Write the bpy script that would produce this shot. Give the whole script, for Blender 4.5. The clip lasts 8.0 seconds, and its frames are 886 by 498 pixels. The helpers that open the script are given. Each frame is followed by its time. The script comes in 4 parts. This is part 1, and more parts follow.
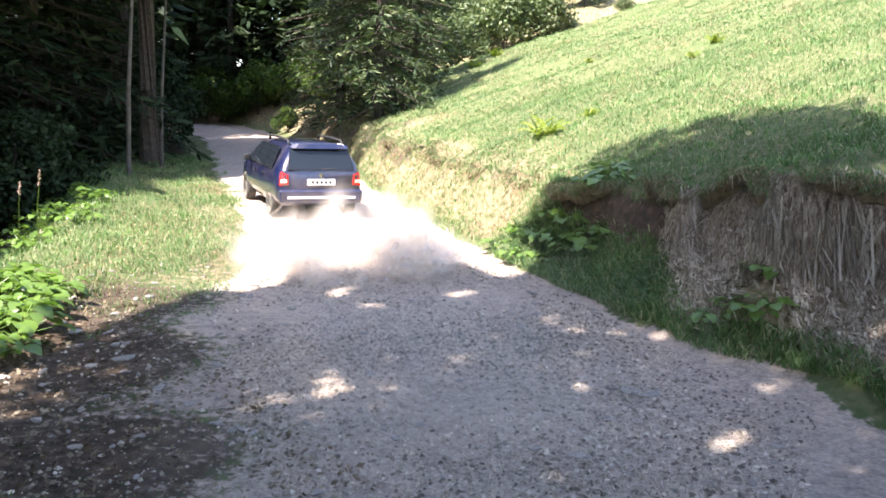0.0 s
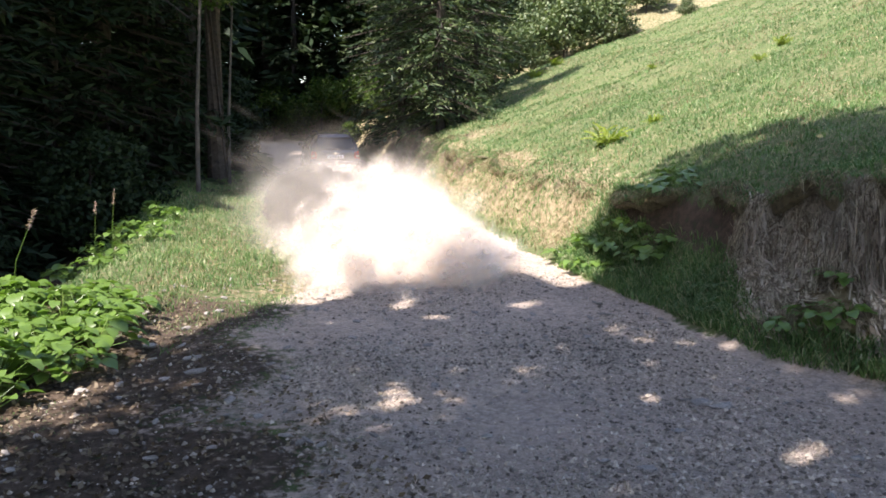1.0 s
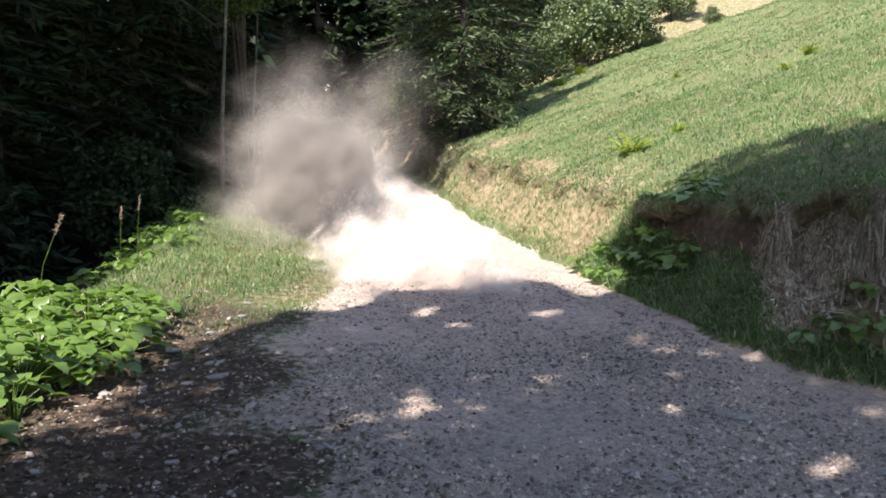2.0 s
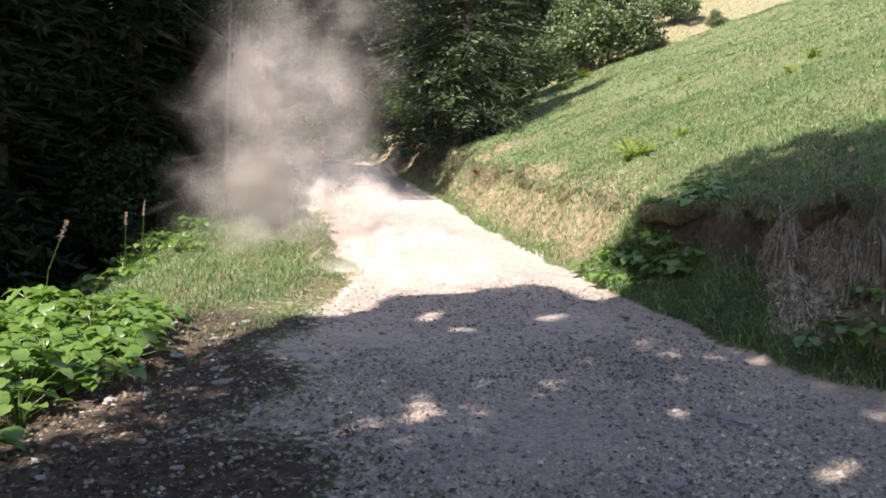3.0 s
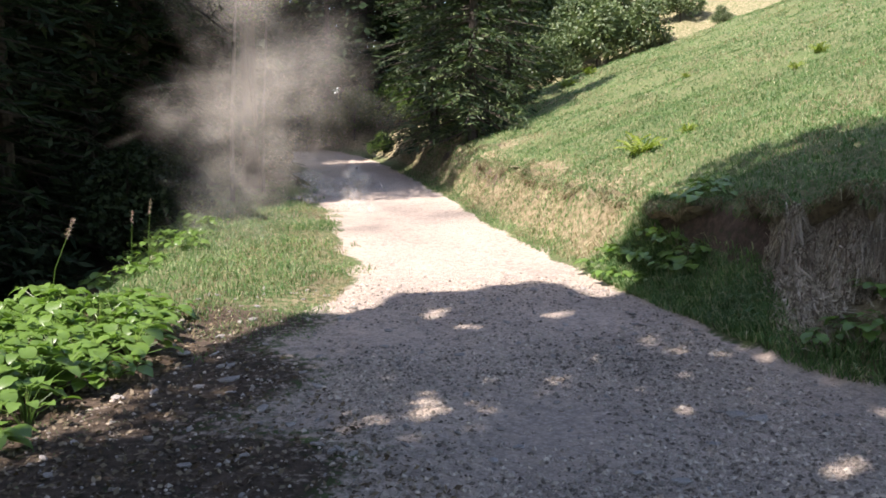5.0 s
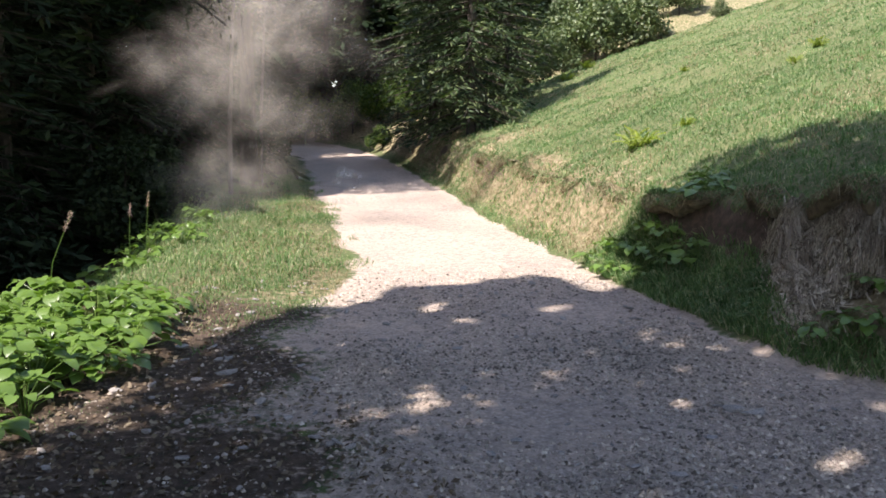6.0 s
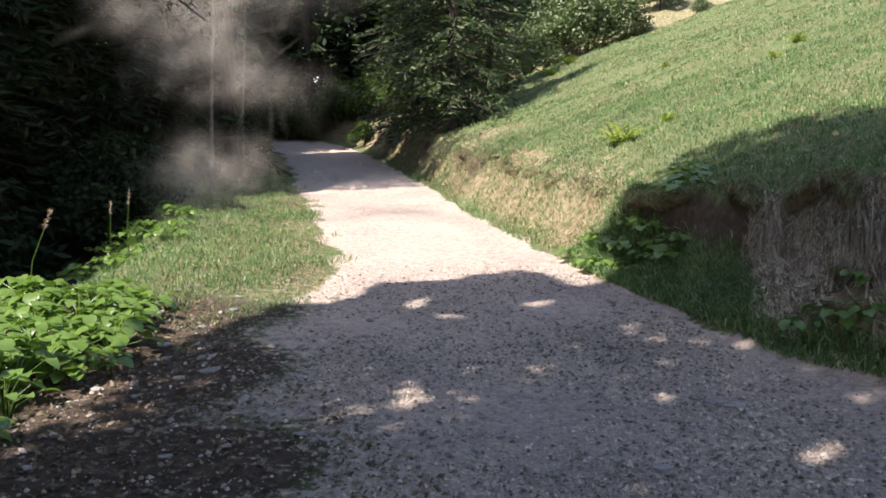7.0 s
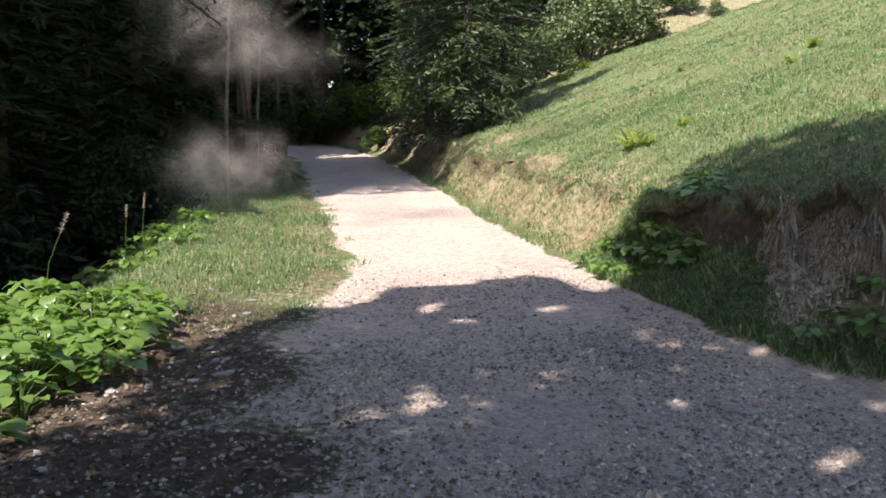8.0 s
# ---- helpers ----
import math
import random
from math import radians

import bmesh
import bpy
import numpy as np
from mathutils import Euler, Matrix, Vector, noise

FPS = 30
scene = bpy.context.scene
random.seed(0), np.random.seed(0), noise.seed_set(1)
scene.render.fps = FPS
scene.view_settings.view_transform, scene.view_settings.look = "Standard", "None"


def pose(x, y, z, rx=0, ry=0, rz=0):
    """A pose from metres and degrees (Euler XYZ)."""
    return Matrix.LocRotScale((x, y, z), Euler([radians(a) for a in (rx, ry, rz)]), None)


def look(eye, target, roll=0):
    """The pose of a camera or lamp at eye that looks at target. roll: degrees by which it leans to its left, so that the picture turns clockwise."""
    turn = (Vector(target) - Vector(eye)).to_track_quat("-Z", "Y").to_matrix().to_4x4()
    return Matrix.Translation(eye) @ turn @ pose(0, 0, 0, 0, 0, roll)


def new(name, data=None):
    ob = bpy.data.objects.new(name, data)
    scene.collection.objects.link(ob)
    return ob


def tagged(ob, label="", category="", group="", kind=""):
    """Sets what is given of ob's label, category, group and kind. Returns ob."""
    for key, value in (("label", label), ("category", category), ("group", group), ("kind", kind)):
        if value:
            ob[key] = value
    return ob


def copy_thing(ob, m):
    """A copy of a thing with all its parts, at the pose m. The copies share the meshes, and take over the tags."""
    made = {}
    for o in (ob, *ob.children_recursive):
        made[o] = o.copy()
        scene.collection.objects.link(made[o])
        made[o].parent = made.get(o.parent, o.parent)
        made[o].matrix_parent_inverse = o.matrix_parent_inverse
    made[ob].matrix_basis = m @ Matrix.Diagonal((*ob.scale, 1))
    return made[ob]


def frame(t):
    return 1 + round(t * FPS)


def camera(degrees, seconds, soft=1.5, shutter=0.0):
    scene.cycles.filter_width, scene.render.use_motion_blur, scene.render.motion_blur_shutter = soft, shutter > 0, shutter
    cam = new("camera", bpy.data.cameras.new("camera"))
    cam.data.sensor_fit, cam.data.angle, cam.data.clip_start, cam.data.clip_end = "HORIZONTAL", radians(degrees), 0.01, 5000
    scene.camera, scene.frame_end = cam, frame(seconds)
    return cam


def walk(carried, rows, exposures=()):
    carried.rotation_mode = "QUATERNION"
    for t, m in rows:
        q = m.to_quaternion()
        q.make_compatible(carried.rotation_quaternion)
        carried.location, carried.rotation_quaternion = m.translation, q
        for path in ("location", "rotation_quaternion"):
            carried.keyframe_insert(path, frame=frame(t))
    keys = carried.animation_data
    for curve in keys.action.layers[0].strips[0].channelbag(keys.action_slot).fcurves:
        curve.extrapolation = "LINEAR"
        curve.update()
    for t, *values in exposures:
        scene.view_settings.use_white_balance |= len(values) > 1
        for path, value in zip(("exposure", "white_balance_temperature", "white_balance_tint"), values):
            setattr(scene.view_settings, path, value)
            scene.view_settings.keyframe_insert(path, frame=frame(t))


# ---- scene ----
cam = camera(55.0, 8.0, soft=1.7)
EYE = (0.0, 0.0, 2.48)
TURNS = [
    (0.0, 81.37, -1.63, -5.88), (0.1, 81.35, -1.3, -5.0), (0.2, 81.36, -0.95, -4.45), (0.3, 81.38, -0.6, -3.75), (0.5, 81.47, -0.11, -2.55), (1.0, 82.07, -0.12, -1.79), (1.5, 81.81, -0.18, -0.93),
    (2.0, 82.58, -0.40, -0.26), (3.5, 82.91, -0.10, 0.06), (4.0, 82.77, -0.03, 0.11), (4.5, 82.79, 0.09, 0.36),
    (6.0, 82.28, -0.11, 0.24), (6.5, 82.07, -0.10, -0.03), (7.0, 82.00, 0.10, -0.92), (7.5, 82.38, 0.16, -0.09),
    (8.0, 82.32, 0.0, 0.0),
]
walk(cam, [(t, pose(*EYE, rx, ry, rz)) for t, rx, ry, rz in TURNS],
     exposures=[(t, stops, 6950, 18.5) for t, stops in ((0.0, 2.15), (0.5, 1.65), (1.0, 1.42), (1.5, 1.35), (2.0, 1.28), (4.0, 1.22), (8.0, 1.14))])

# ---- light: afternoon sun from behind on the forest side, blue sky ----
SUN_AZ, SUN_EL = 230.0, 52.0
TO_SUN = Vector((math.sin(radians(SUN_AZ)) * math.cos(radians(SUN_EL)), math.cos(radians(SUN_AZ)) * math.cos(radians(SUN_EL)), math.sin(radians(SUN_EL))))
sun_data = bpy.data.lights.new("sun", "SUN")
sun_data.energy, sun_data.angle, sun_data.color = 5.0, radians(0.53), (1.0, 0.98, 0.95)
sun = new("sun", sun_data)
sun.matrix_world = look(TO_SUN * 60, (0, 0, 0))
world = bpy.data.worlds.new("world")
scene.world = world
world.use_nodes = True
wn = world.node_tree
sky = wn.nodes.new("ShaderNodeTexSky")
sky.sky_type, sky.sun_disc = "NISHITA", False
sky.sun_elevation, sky.sun_rotation = radians(SUN_EL), radians(SUN_AZ)
wn.nodes["Background"].inputs[1].default_value = 0.15
wn.links.new(sky.outputs[0], wn.nodes["Background"].inputs[0])


# ---- materials ----
def shader(name):
    m = bpy.data.materials.new(name)
    m.use_nodes = True
    return m, m.node_tree, m.node_tree.nodes["Principled BSDF"]


def put(tree, kind, **inputs):
    n = tree.nodes.new(kind)
    for key, value in inputs.items():
        n.inputs[key.replace("_", " ")].default_value = value
    return n


def wave(tree, scale, detail=4.0, rough=0.6, coord=None):
    n = put(tree, "ShaderNodeTexNoise", Scale=scale, Detail=detail, Roughness=rough)
    if coord is None:
        coord = put(tree, "ShaderNodeTexCoord").outputs["Object"]
    tree.links.new(coord, n.inputs["Vector"])
    return n


def ramp(tree, source, stops):
    r = tree.nodes.new("ShaderNodeValToRGB")
    el = r.color_ramp.elements
    while len(el) < len(stops):
        el.new(0.5)
    for e, (p, c) in zip(el, stops):
        e.position, e.color = p, (*c, 1) if len(c) == 3 else c
    tree.links.new(source, r.inputs[0])
    return r.outputs[0]


def blend(tree, fac, a, b, how="MIX"):
    n = tree.nodes.new("ShaderNodeMix")
    n.data_type, n.blend_type = "RGBA", how
    for slot, v in ((0, fac), (6, a), (7, b)):
        if isinstance(v, (int, float)):
            n.inputs[slot].default_value = v
        elif isinstance(v, tuple):
            n.inputs[slot].default_value = (*v, 1)
        else:
            tree.links.new(v, n.inputs[slot])
    return n.outputs[2]


def relief(tree, height, strength, distance):
    b = put(tree, "ShaderNodeBump", Strength=strength, Distance=distance)
    tree.links.new(height, b.inputs["Height"])
    return b.outputs[0]


def rough_stuff(name, dark, light, scale, rough=0.9, bump=0.5, depth=0.02, patch=0.4):
    m, t, p = shader(name)
    fine, big = wave(t, scale, 8), wave(t, scale * 0.08, 3)
    c = ramp(t, fine.outputs[0], [(0.3, dark), (0.7, light)])
    c2 = blend(t, ramp(t, big.outputs[0], [(0.35, (0, 0, 0)), (0.7, (patch,) * 3)]), c, dark)
    rnd = put(t, "ShaderNodeObjectInfo")
    c3 = blend(t, 0.35, c2, ramp(t, rnd.outputs["Random"], [(0, (0.55, 0.55, 0.55)), (1, (1.3, 1.25, 1.2))]), "MULTIPLY")
    t.links.new(c3, p.inputs["Base Color"])
    p.inputs["Roughness"].default_value = rough
    t.links.new(relief(t, fine.outputs[0], bump, depth), p.inputs["Normal"])
    return m


def foliage(name, stops, thin=0.35, rough=0.55, sheen=0.3):
    """Leaf or blade: coloured piece by piece, lets some light through."""
    m, t, p = shader(name)
    geo, info = put(t, "ShaderNodeNewGeometry"), put(t, "ShaderNodeObjectInfo")
    c = ramp(t, geo.outputs["Random Per Island"], stops)
    big = wave(t, 0.9, 3)
    c = blend(t, 0.7, c, ramp(t, big.outputs[0], [(0.3, (0.6, 0.62, 0.6)), (0.7, (1.25, 1.2, 1.1))]), "MULTIPLY")
    c = blend(t, 0.4, c, ramp(t, info.outputs["Random"], [(0, (0.6, 0.65, 0.6)), (1, (1.25, 1.2, 1.1))]), "MULTIPLY")
    t.links.new(c, p.inputs["Base Color"])
    p.inputs["Roughness"].default_value = rough
    p.inputs["Specular IOR Level"].default_value = sheen
    tr = put(t, "ShaderNodeBsdfTranslucent")
    t.links.new(blend(t, 1.0, c, (1.1, 1.25, 0.6), "MULTIPLY"), tr.inputs[0])
    mix = put(t, "ShaderNodeMixShader", Fac=thin)
    t.links.new(p.outputs[0], mix.inputs[1])
    t.links.new(tr.outputs[0], mix.inputs[2])
    t.links.new(mix.outputs[0], t.nodes["Material Output"].inputs[0])
    return m


def plain(name, colour, rough=0.5, metal=0.0, coat=0.0, grime=0.0):
    m, t, p = shader(name)
    c = colour
    if grime:
        n = wave(t, 3.0, 6)
        c = blend(t, ramp(t, n.outputs[0], [(0.4, (0, 0, 0)), (0.75, (grime,) * 3)]), (*colour,), (0.42, 0.36, 0.29))
        t.links.new(c, p.inputs["Base Color"])
    else:
        p.inputs["Base Color"].default_value = (*colour, 1)
    p.inputs["Roughness"].default_value, p.inputs["Metallic"].default_value = rough, metal
    p.inputs["Coat Weight"].default_value, p.inputs["Coat Roughness"].default_value = coat, 0.05
    return m


def ground_material():
    m, t, p = shader("earth")
    obj = put(t, "ShaderNodeTexCoord").outputs["Object"]

    def mask(name):
        a = t.nodes.new("ShaderNodeAttribute")
        a.attribute_name = name
        return a.outputs["Fac"]
    fine, mid, big = wave(t, 55, 8, 0.7, obj), wave(t, 9, 6, 0.65, obj), wave(t, 0.7, 4, 0.55, obj)
    cells = put(t, "ShaderNodeTexVoronoi", Scale=26.0)
    t.links.new(obj, cells.inputs["Vector"])
    stones = blend(t, 0.5, ramp(t, cells.outputs["Color"], [(0.1, (0.26, 0.22, 0.2)), (0.9, (0.74, 0.645, 0.585))]), ramp(t, fine.outputs[0], [(0.3, (0.22, 0.18, 0.155)), (0.72, (0.7, 0.6, 0.53))]))
    # shading painted per stone: lighter middles, darker crevices between them
    stones = blend(t, 0.6, stones, ramp(t, cells.outputs["Distance"], [(0.2, (1.15, 1.13, 1.1)), (0.65, (0.62, 0.6, 0.58))]), "MULTIPLY")
    gravel = blend(t, ramp(t, mid.outputs[0], [(0.4, (0.08,) * 3), (0.66, (0.72,) * 3)]), stones, (0.69, 0.565, 0.465))
    gravel = blend(t, 0.55, gravel, ramp(t, big.outputs[0], [(0.3, (0.72, 0.7, 0.68)), (0.7, (1.12, 1.08, 1.0))]), "MULTIPLY")
    turf = blend(t, ramp(t, mid.outputs[0], [(0.4, (0, 0, 0)), (0.62, (1, 1, 1))]), (0.085, 0.125, 0.045), (0.2, 0.19, 0.1))
    turf = blend(t, ramp(t, big.outputs[0], [(0.45, (0, 0, 0)), (0.7, (0.6,) * 3)]), turf, (0.11, 0.16, 0.06))
    dry = blend(t, ramp(t, mid.outputs[0], [(0.38, (0, 0, 0)), (0.64, (1, 1, 1))]), (0.17, 0.135, 0.075), (0.34, 0.285, 0.18))
    soil = blend(t, ramp(t, mid.outputs[0], [(0.36, (0, 0, 0)), (0.66, (1, 1, 1))]), (0.05, 0.037, 0.027), (0.15, 0.11, 0.08))
    litter = blend(t, ramp(t, mid.outputs[0], [(0.36, (0, 0, 0)), (0.66, (1, 1, 1))]), (0.03, 0.022, 0.014), (0.075, 0.06, 0.03))
    edge = t.nodes.new("ShaderNodeMath")
    edge.operation = "MULTIPLY_ADD"
    t.links.new(mid.outputs[0], edge.inputs[0])
    edge.inputs[1].default_value = 1.5
    edge.inputs[2].default_value = -0.75

    def worn(name):
        n = t.nodes.new("ShaderNodeMath")
        n.operation = "ADD"
        t.links.new(mask(name), n.inputs[0])
        t.links.new(edge.outputs[0], n.inputs[1])
        return ramp(t, n.outputs[0], [(0.36, (0, 0, 0)), (0.64, (1, 1, 1))])
    c = blend(t, worn("dry"), turf, dry)
    c = blend(t, worn("litter"), c, litter)
    c = blend(t, worn("soil"), c, soil)
    c = blend(t, worn("road"), c, gravel)
    t.links.new(c, p.inputs["Base Color"])
    p.inputs["Roughness"].default_value = 0.95
    p.inputs["Specular IOR Level"].default_value = 0.2
    h = blend(t, 0.5, fine.outputs[0], mid.outputs[0])
    t.links.new(relief(t, h, 1.0, 0.07), p.inputs["Normal"])
    return m


EARTH = ground_material()
STONE = rough_stuff("limestone", (0.16, 0.145, 0.135), (0.46, 0.43, 0.39), 14, 0.9, 0.6, 0.01)
BARK = rough_stuff("bark", (0.03, 0.024, 0.019), (0.11, 0.09, 0.074), 9, 0.95, 1.0, 0.03)
PALE_BARK = rough_stuff("pale_bark", (0.06, 0.053, 0.045), (0.15, 0.136, 0.12), 7, 0.9, 0.6, 0.01)
# darker than real spruce needles: the wood's shade is put into the colour
SHADE_NEEDLES = foliage("needles", [(0, (0.014, 0.028, 0.014)), (0.6, (0.026, 0.048, 0.023)), (1, (0.05, 0.075, 0.036))], 0.15, 0.6, 0.12)
LEAVES = foliage("leaves", [(0, (0.035, 0.075, 0.016)), (0.6, (0.065, 0.125, 0.028)), (1, (0.13, 0.17, 0.05))], 0.35, 0.5, 0.2)
SILVER_LEAVES = foliage("silver_leaves", [(0, (0.06, 0.095, 0.045)), (0.6, (0.12, 0.17, 0.085)), (1, (0.24, 0.28, 0.17))], 0.25, 0.45)
# lighter copy for the big spruce, with sunlit tips put into the colour
LIT_NEEDLES = foliage("lit_needles", [(0, (0.02, 0.038, 0.018)), (0.6, (0.05, 0.085, 0.04)), (1, (0.15, 0.19, 0.09))], 0.2, 0.5, 0.25)
SOD = rough_stuff("sod", (0.07, 0.055, 0.03), (0.24, 0.2, 0.11), 12, 0.95, 1.0, 0.04)
DEAD = foliage("dead_stalk", [(0, (0.2, 0.165, 0.14)), (0.55, (0.42, 0.36, 0.315)), (1, (0.68, 0.61, 0.55))], 0.2, 0.8, 0.1)
HERB = foliage("herb_leaf", [(0, (0.08, 0.16, 0.03)), (0.6, (0.15, 0.26, 0.06)), (1, (0.27, 0.36, 0.12))], 0.35, 0.35, 0.5)
GRASS = foliage("grass_blades", [(0, (0.07, 0.15, 0.05)), (0.55, (0.124, 0.232, 0.088)), (0.85, (0.24, 0.315, 0.165)), (1, (0.47, 0.44, 0.32))], 0.3, 0.5)
STRAW = foliage("straw", [(0, (0.15, 0.115, 0.065)), (0.6, (0.29, 0.24, 0.15)), (1, (0.46, 0.4, 0.28))], 0.2, 0.7)
LITTER = foliage("dead_leaves", [(0, (0.08, 0.055, 0.035)), (0.5, (0.15, 0.11, 0.075)), (1, (0.28, 0.23, 0.17))], 0.1, 0.7)


# ---- shaping helpers ----
def mesh_of(name, verts, faces, material, smooth=False):
    me = bpy.data.meshes.new(name)
    me.from_pydata(np.asarray(verts, float).tolist(), [], faces.tolist() if isinstance(faces, np.ndarray) else faces)
    me.materials.append(material)
    if smooth:
        me.shade_smooth()
    return me


def baked(name, bm, material, smooth=False):
    me = bpy.data.meshes.new(name)
    bm.normal_update()
    bm.to_mesh(me)
    bm.free()
    me.materials.append(material)
    if smooth:
        me.shade_smooth()
    return me


def part(name, bm, material, parent, label="", smooth=False):
    ob = new(name, baked(name, bm, material, smooth) if isinstance(bm, bmesh.types.BMesh) else bm)
    ob.parent = parent
    return tagged(ob, label)


def sines(x, y, scale, seed):
    rng = np.random.default_rng(seed)
    out = np.zeros_like(x, float)
    for k in range(7):
        a, f, p = rng.uniform(0, 6.283), scale * rng.uniform(0.6, 1.9), rng.uniform(0, 6.283)
        out += np.sin(f * (x * np.cos(a) + y * np.sin(a)) + p)
    return out / 3.0


def step01(v, a, b):
    s = np.clip((v - a) / (b - a), 0, 1)
    return s * s * (3 - 2 * s)


# ---- the lie of the land ----
def road_right(y):
    return np.interp(y, [-20, 0, 7.4, 8.2, 9.4, 11, 12, 15.1, 20.6, 27.4, 35, 43, 48, 60],
                     [6.5, 5.2, 3.95, 3.3, 2.98, 2.75, 2.4, 1.68, 0.63, -0.44, -1.95, -4.0, -6.5, -14])


def road_left(y):
    return np.interp(y, [-20, 0, 6.4, 7.4, 8.2, 9.5, 10.5, 11.4, 13, 15.7, 21, 24, 32, 38, 41, 44, 60],
                     [-3, -4.2, -3.5, -2.95, -2.85, -2.55, -1.9, -1.45, -1.45, -1.94, -2.95, -3.7, -5.1, -6.4, -7.6, -16, -40])


def bank_width(y):
    return np.interp(y, [0, 8, 10, 13, 16, 20, 24, 30, 40], [1.7, 1.45, 1.3, 1.1, 1.0, 1.0, 1.0, 1.2, 1.6])


def bank_height(y):
    return np.interp(y, [0, 7, 8.6, 9.5, 10.5, 12, 13.5, 15, 19.5, 24, 32, 42], [1.9, 1.9, 1.75, 1.5, 1.33, 1.25, 1.1, 1.05, 1.12, 1.15, 1.2, 1.2])


def grade(y):
    yy = np.clip(y, -40, 52)
    return 0.03 * yy + 0.0006 * np.maximum(0, yy - 22) ** 2


def height(x, y):
    x, y = np.asarray(x, float), np.asarray(y, float)
    u, v, z = x - road_right(y), road_left(y) - x, grade(y)
    z = z + 0.012 * sines(x, y, 3.1, 1) + 0.02 * sines(x, y, 0.9, 2)
    w, h = bank_width(y) * (1 + 0.10 * sines(x * 0, y, 1.7, 3)), bank_height(y) * (1 + 0.05 * sines(x * 0, y, 1.1, 4))
    s = u / w
    near = step01(-y, -14.5, -13.0)
    foot = 0.36 * np.clip(s / 0.6, 0, 1) ** 1.3
    cut = 0.6 * step01(s, 0.62, 0.98)
    gentle = step01(s, -0.05, 1.2)
    bank = h * (near * (foot + cut) + (1 - near) * (0.35 * gentle + 0.6 * step01(s, 0.25, 1.05)))
    bank = bank + h * 0.05 * step01(s, 0.9, 1.6)
    bank = bank + np.where(u > 0, (0.05 * sines(x, y, 4.5, 5) + 0.075 * sines(x, y, 9.0, 10) * step01(s, 0.3, 0.7) * step01(-s, -1.5, -1.0)) * np.clip(s * 2, 0, 1), 0)
    lumps = np.abs(sines(x, y, 3.6, 51)) * 0.14 + np.abs(sines(x, y, 7.5, 52)) * 0.06 - 0.09
    bank = bank + np.where(u > 0, lumps * step01(s, 0.25, 0.6) * step01(-s, -1.9, -1.1) * (1 - near), 0)
    up = np.maximum(0, u - w)
    crest = 0.35 * up + 0.05 * sines(x, y, 0.8, 6) * np.clip(up / 3, 0, 1)
    crest = crest - step01(y, 41.5, 45) * np.clip(up / 4, 0, 1) * 0.7 + np.clip(y - 45, 0, 60) * 0.17 * np.clip(up / 8, 0, 1)
    z = z + np.where(u > 0, bank + crest * step01(up, 0, 0.5), 0)
    side = np.where(v > 0, 0.07 * step01(v, 0, 0.8) + 0.03 * sines(x, y, 2.3, 7) * np.clip(v, 0, 1), 0)
    drop = np.maximum(0, v - 2.6)
    z = z + side - np.where((v > 2.6) & (y < 41), 0.45 * drop * step01(drop, 0, 2.0) * step01(-y, -41, -36), 0) * 1.0
    return np.maximum(z, grade(y) - 7.0)


def lift(x, y):
    return float(height(np.array([x]), np.array([y]))[0])


def axis(stops):
    out = []
    for a, b, d in stops:
        out.extend(np.arange(a, b - 1e-6, d))
    return np.array(out + [stops[-1][1]])


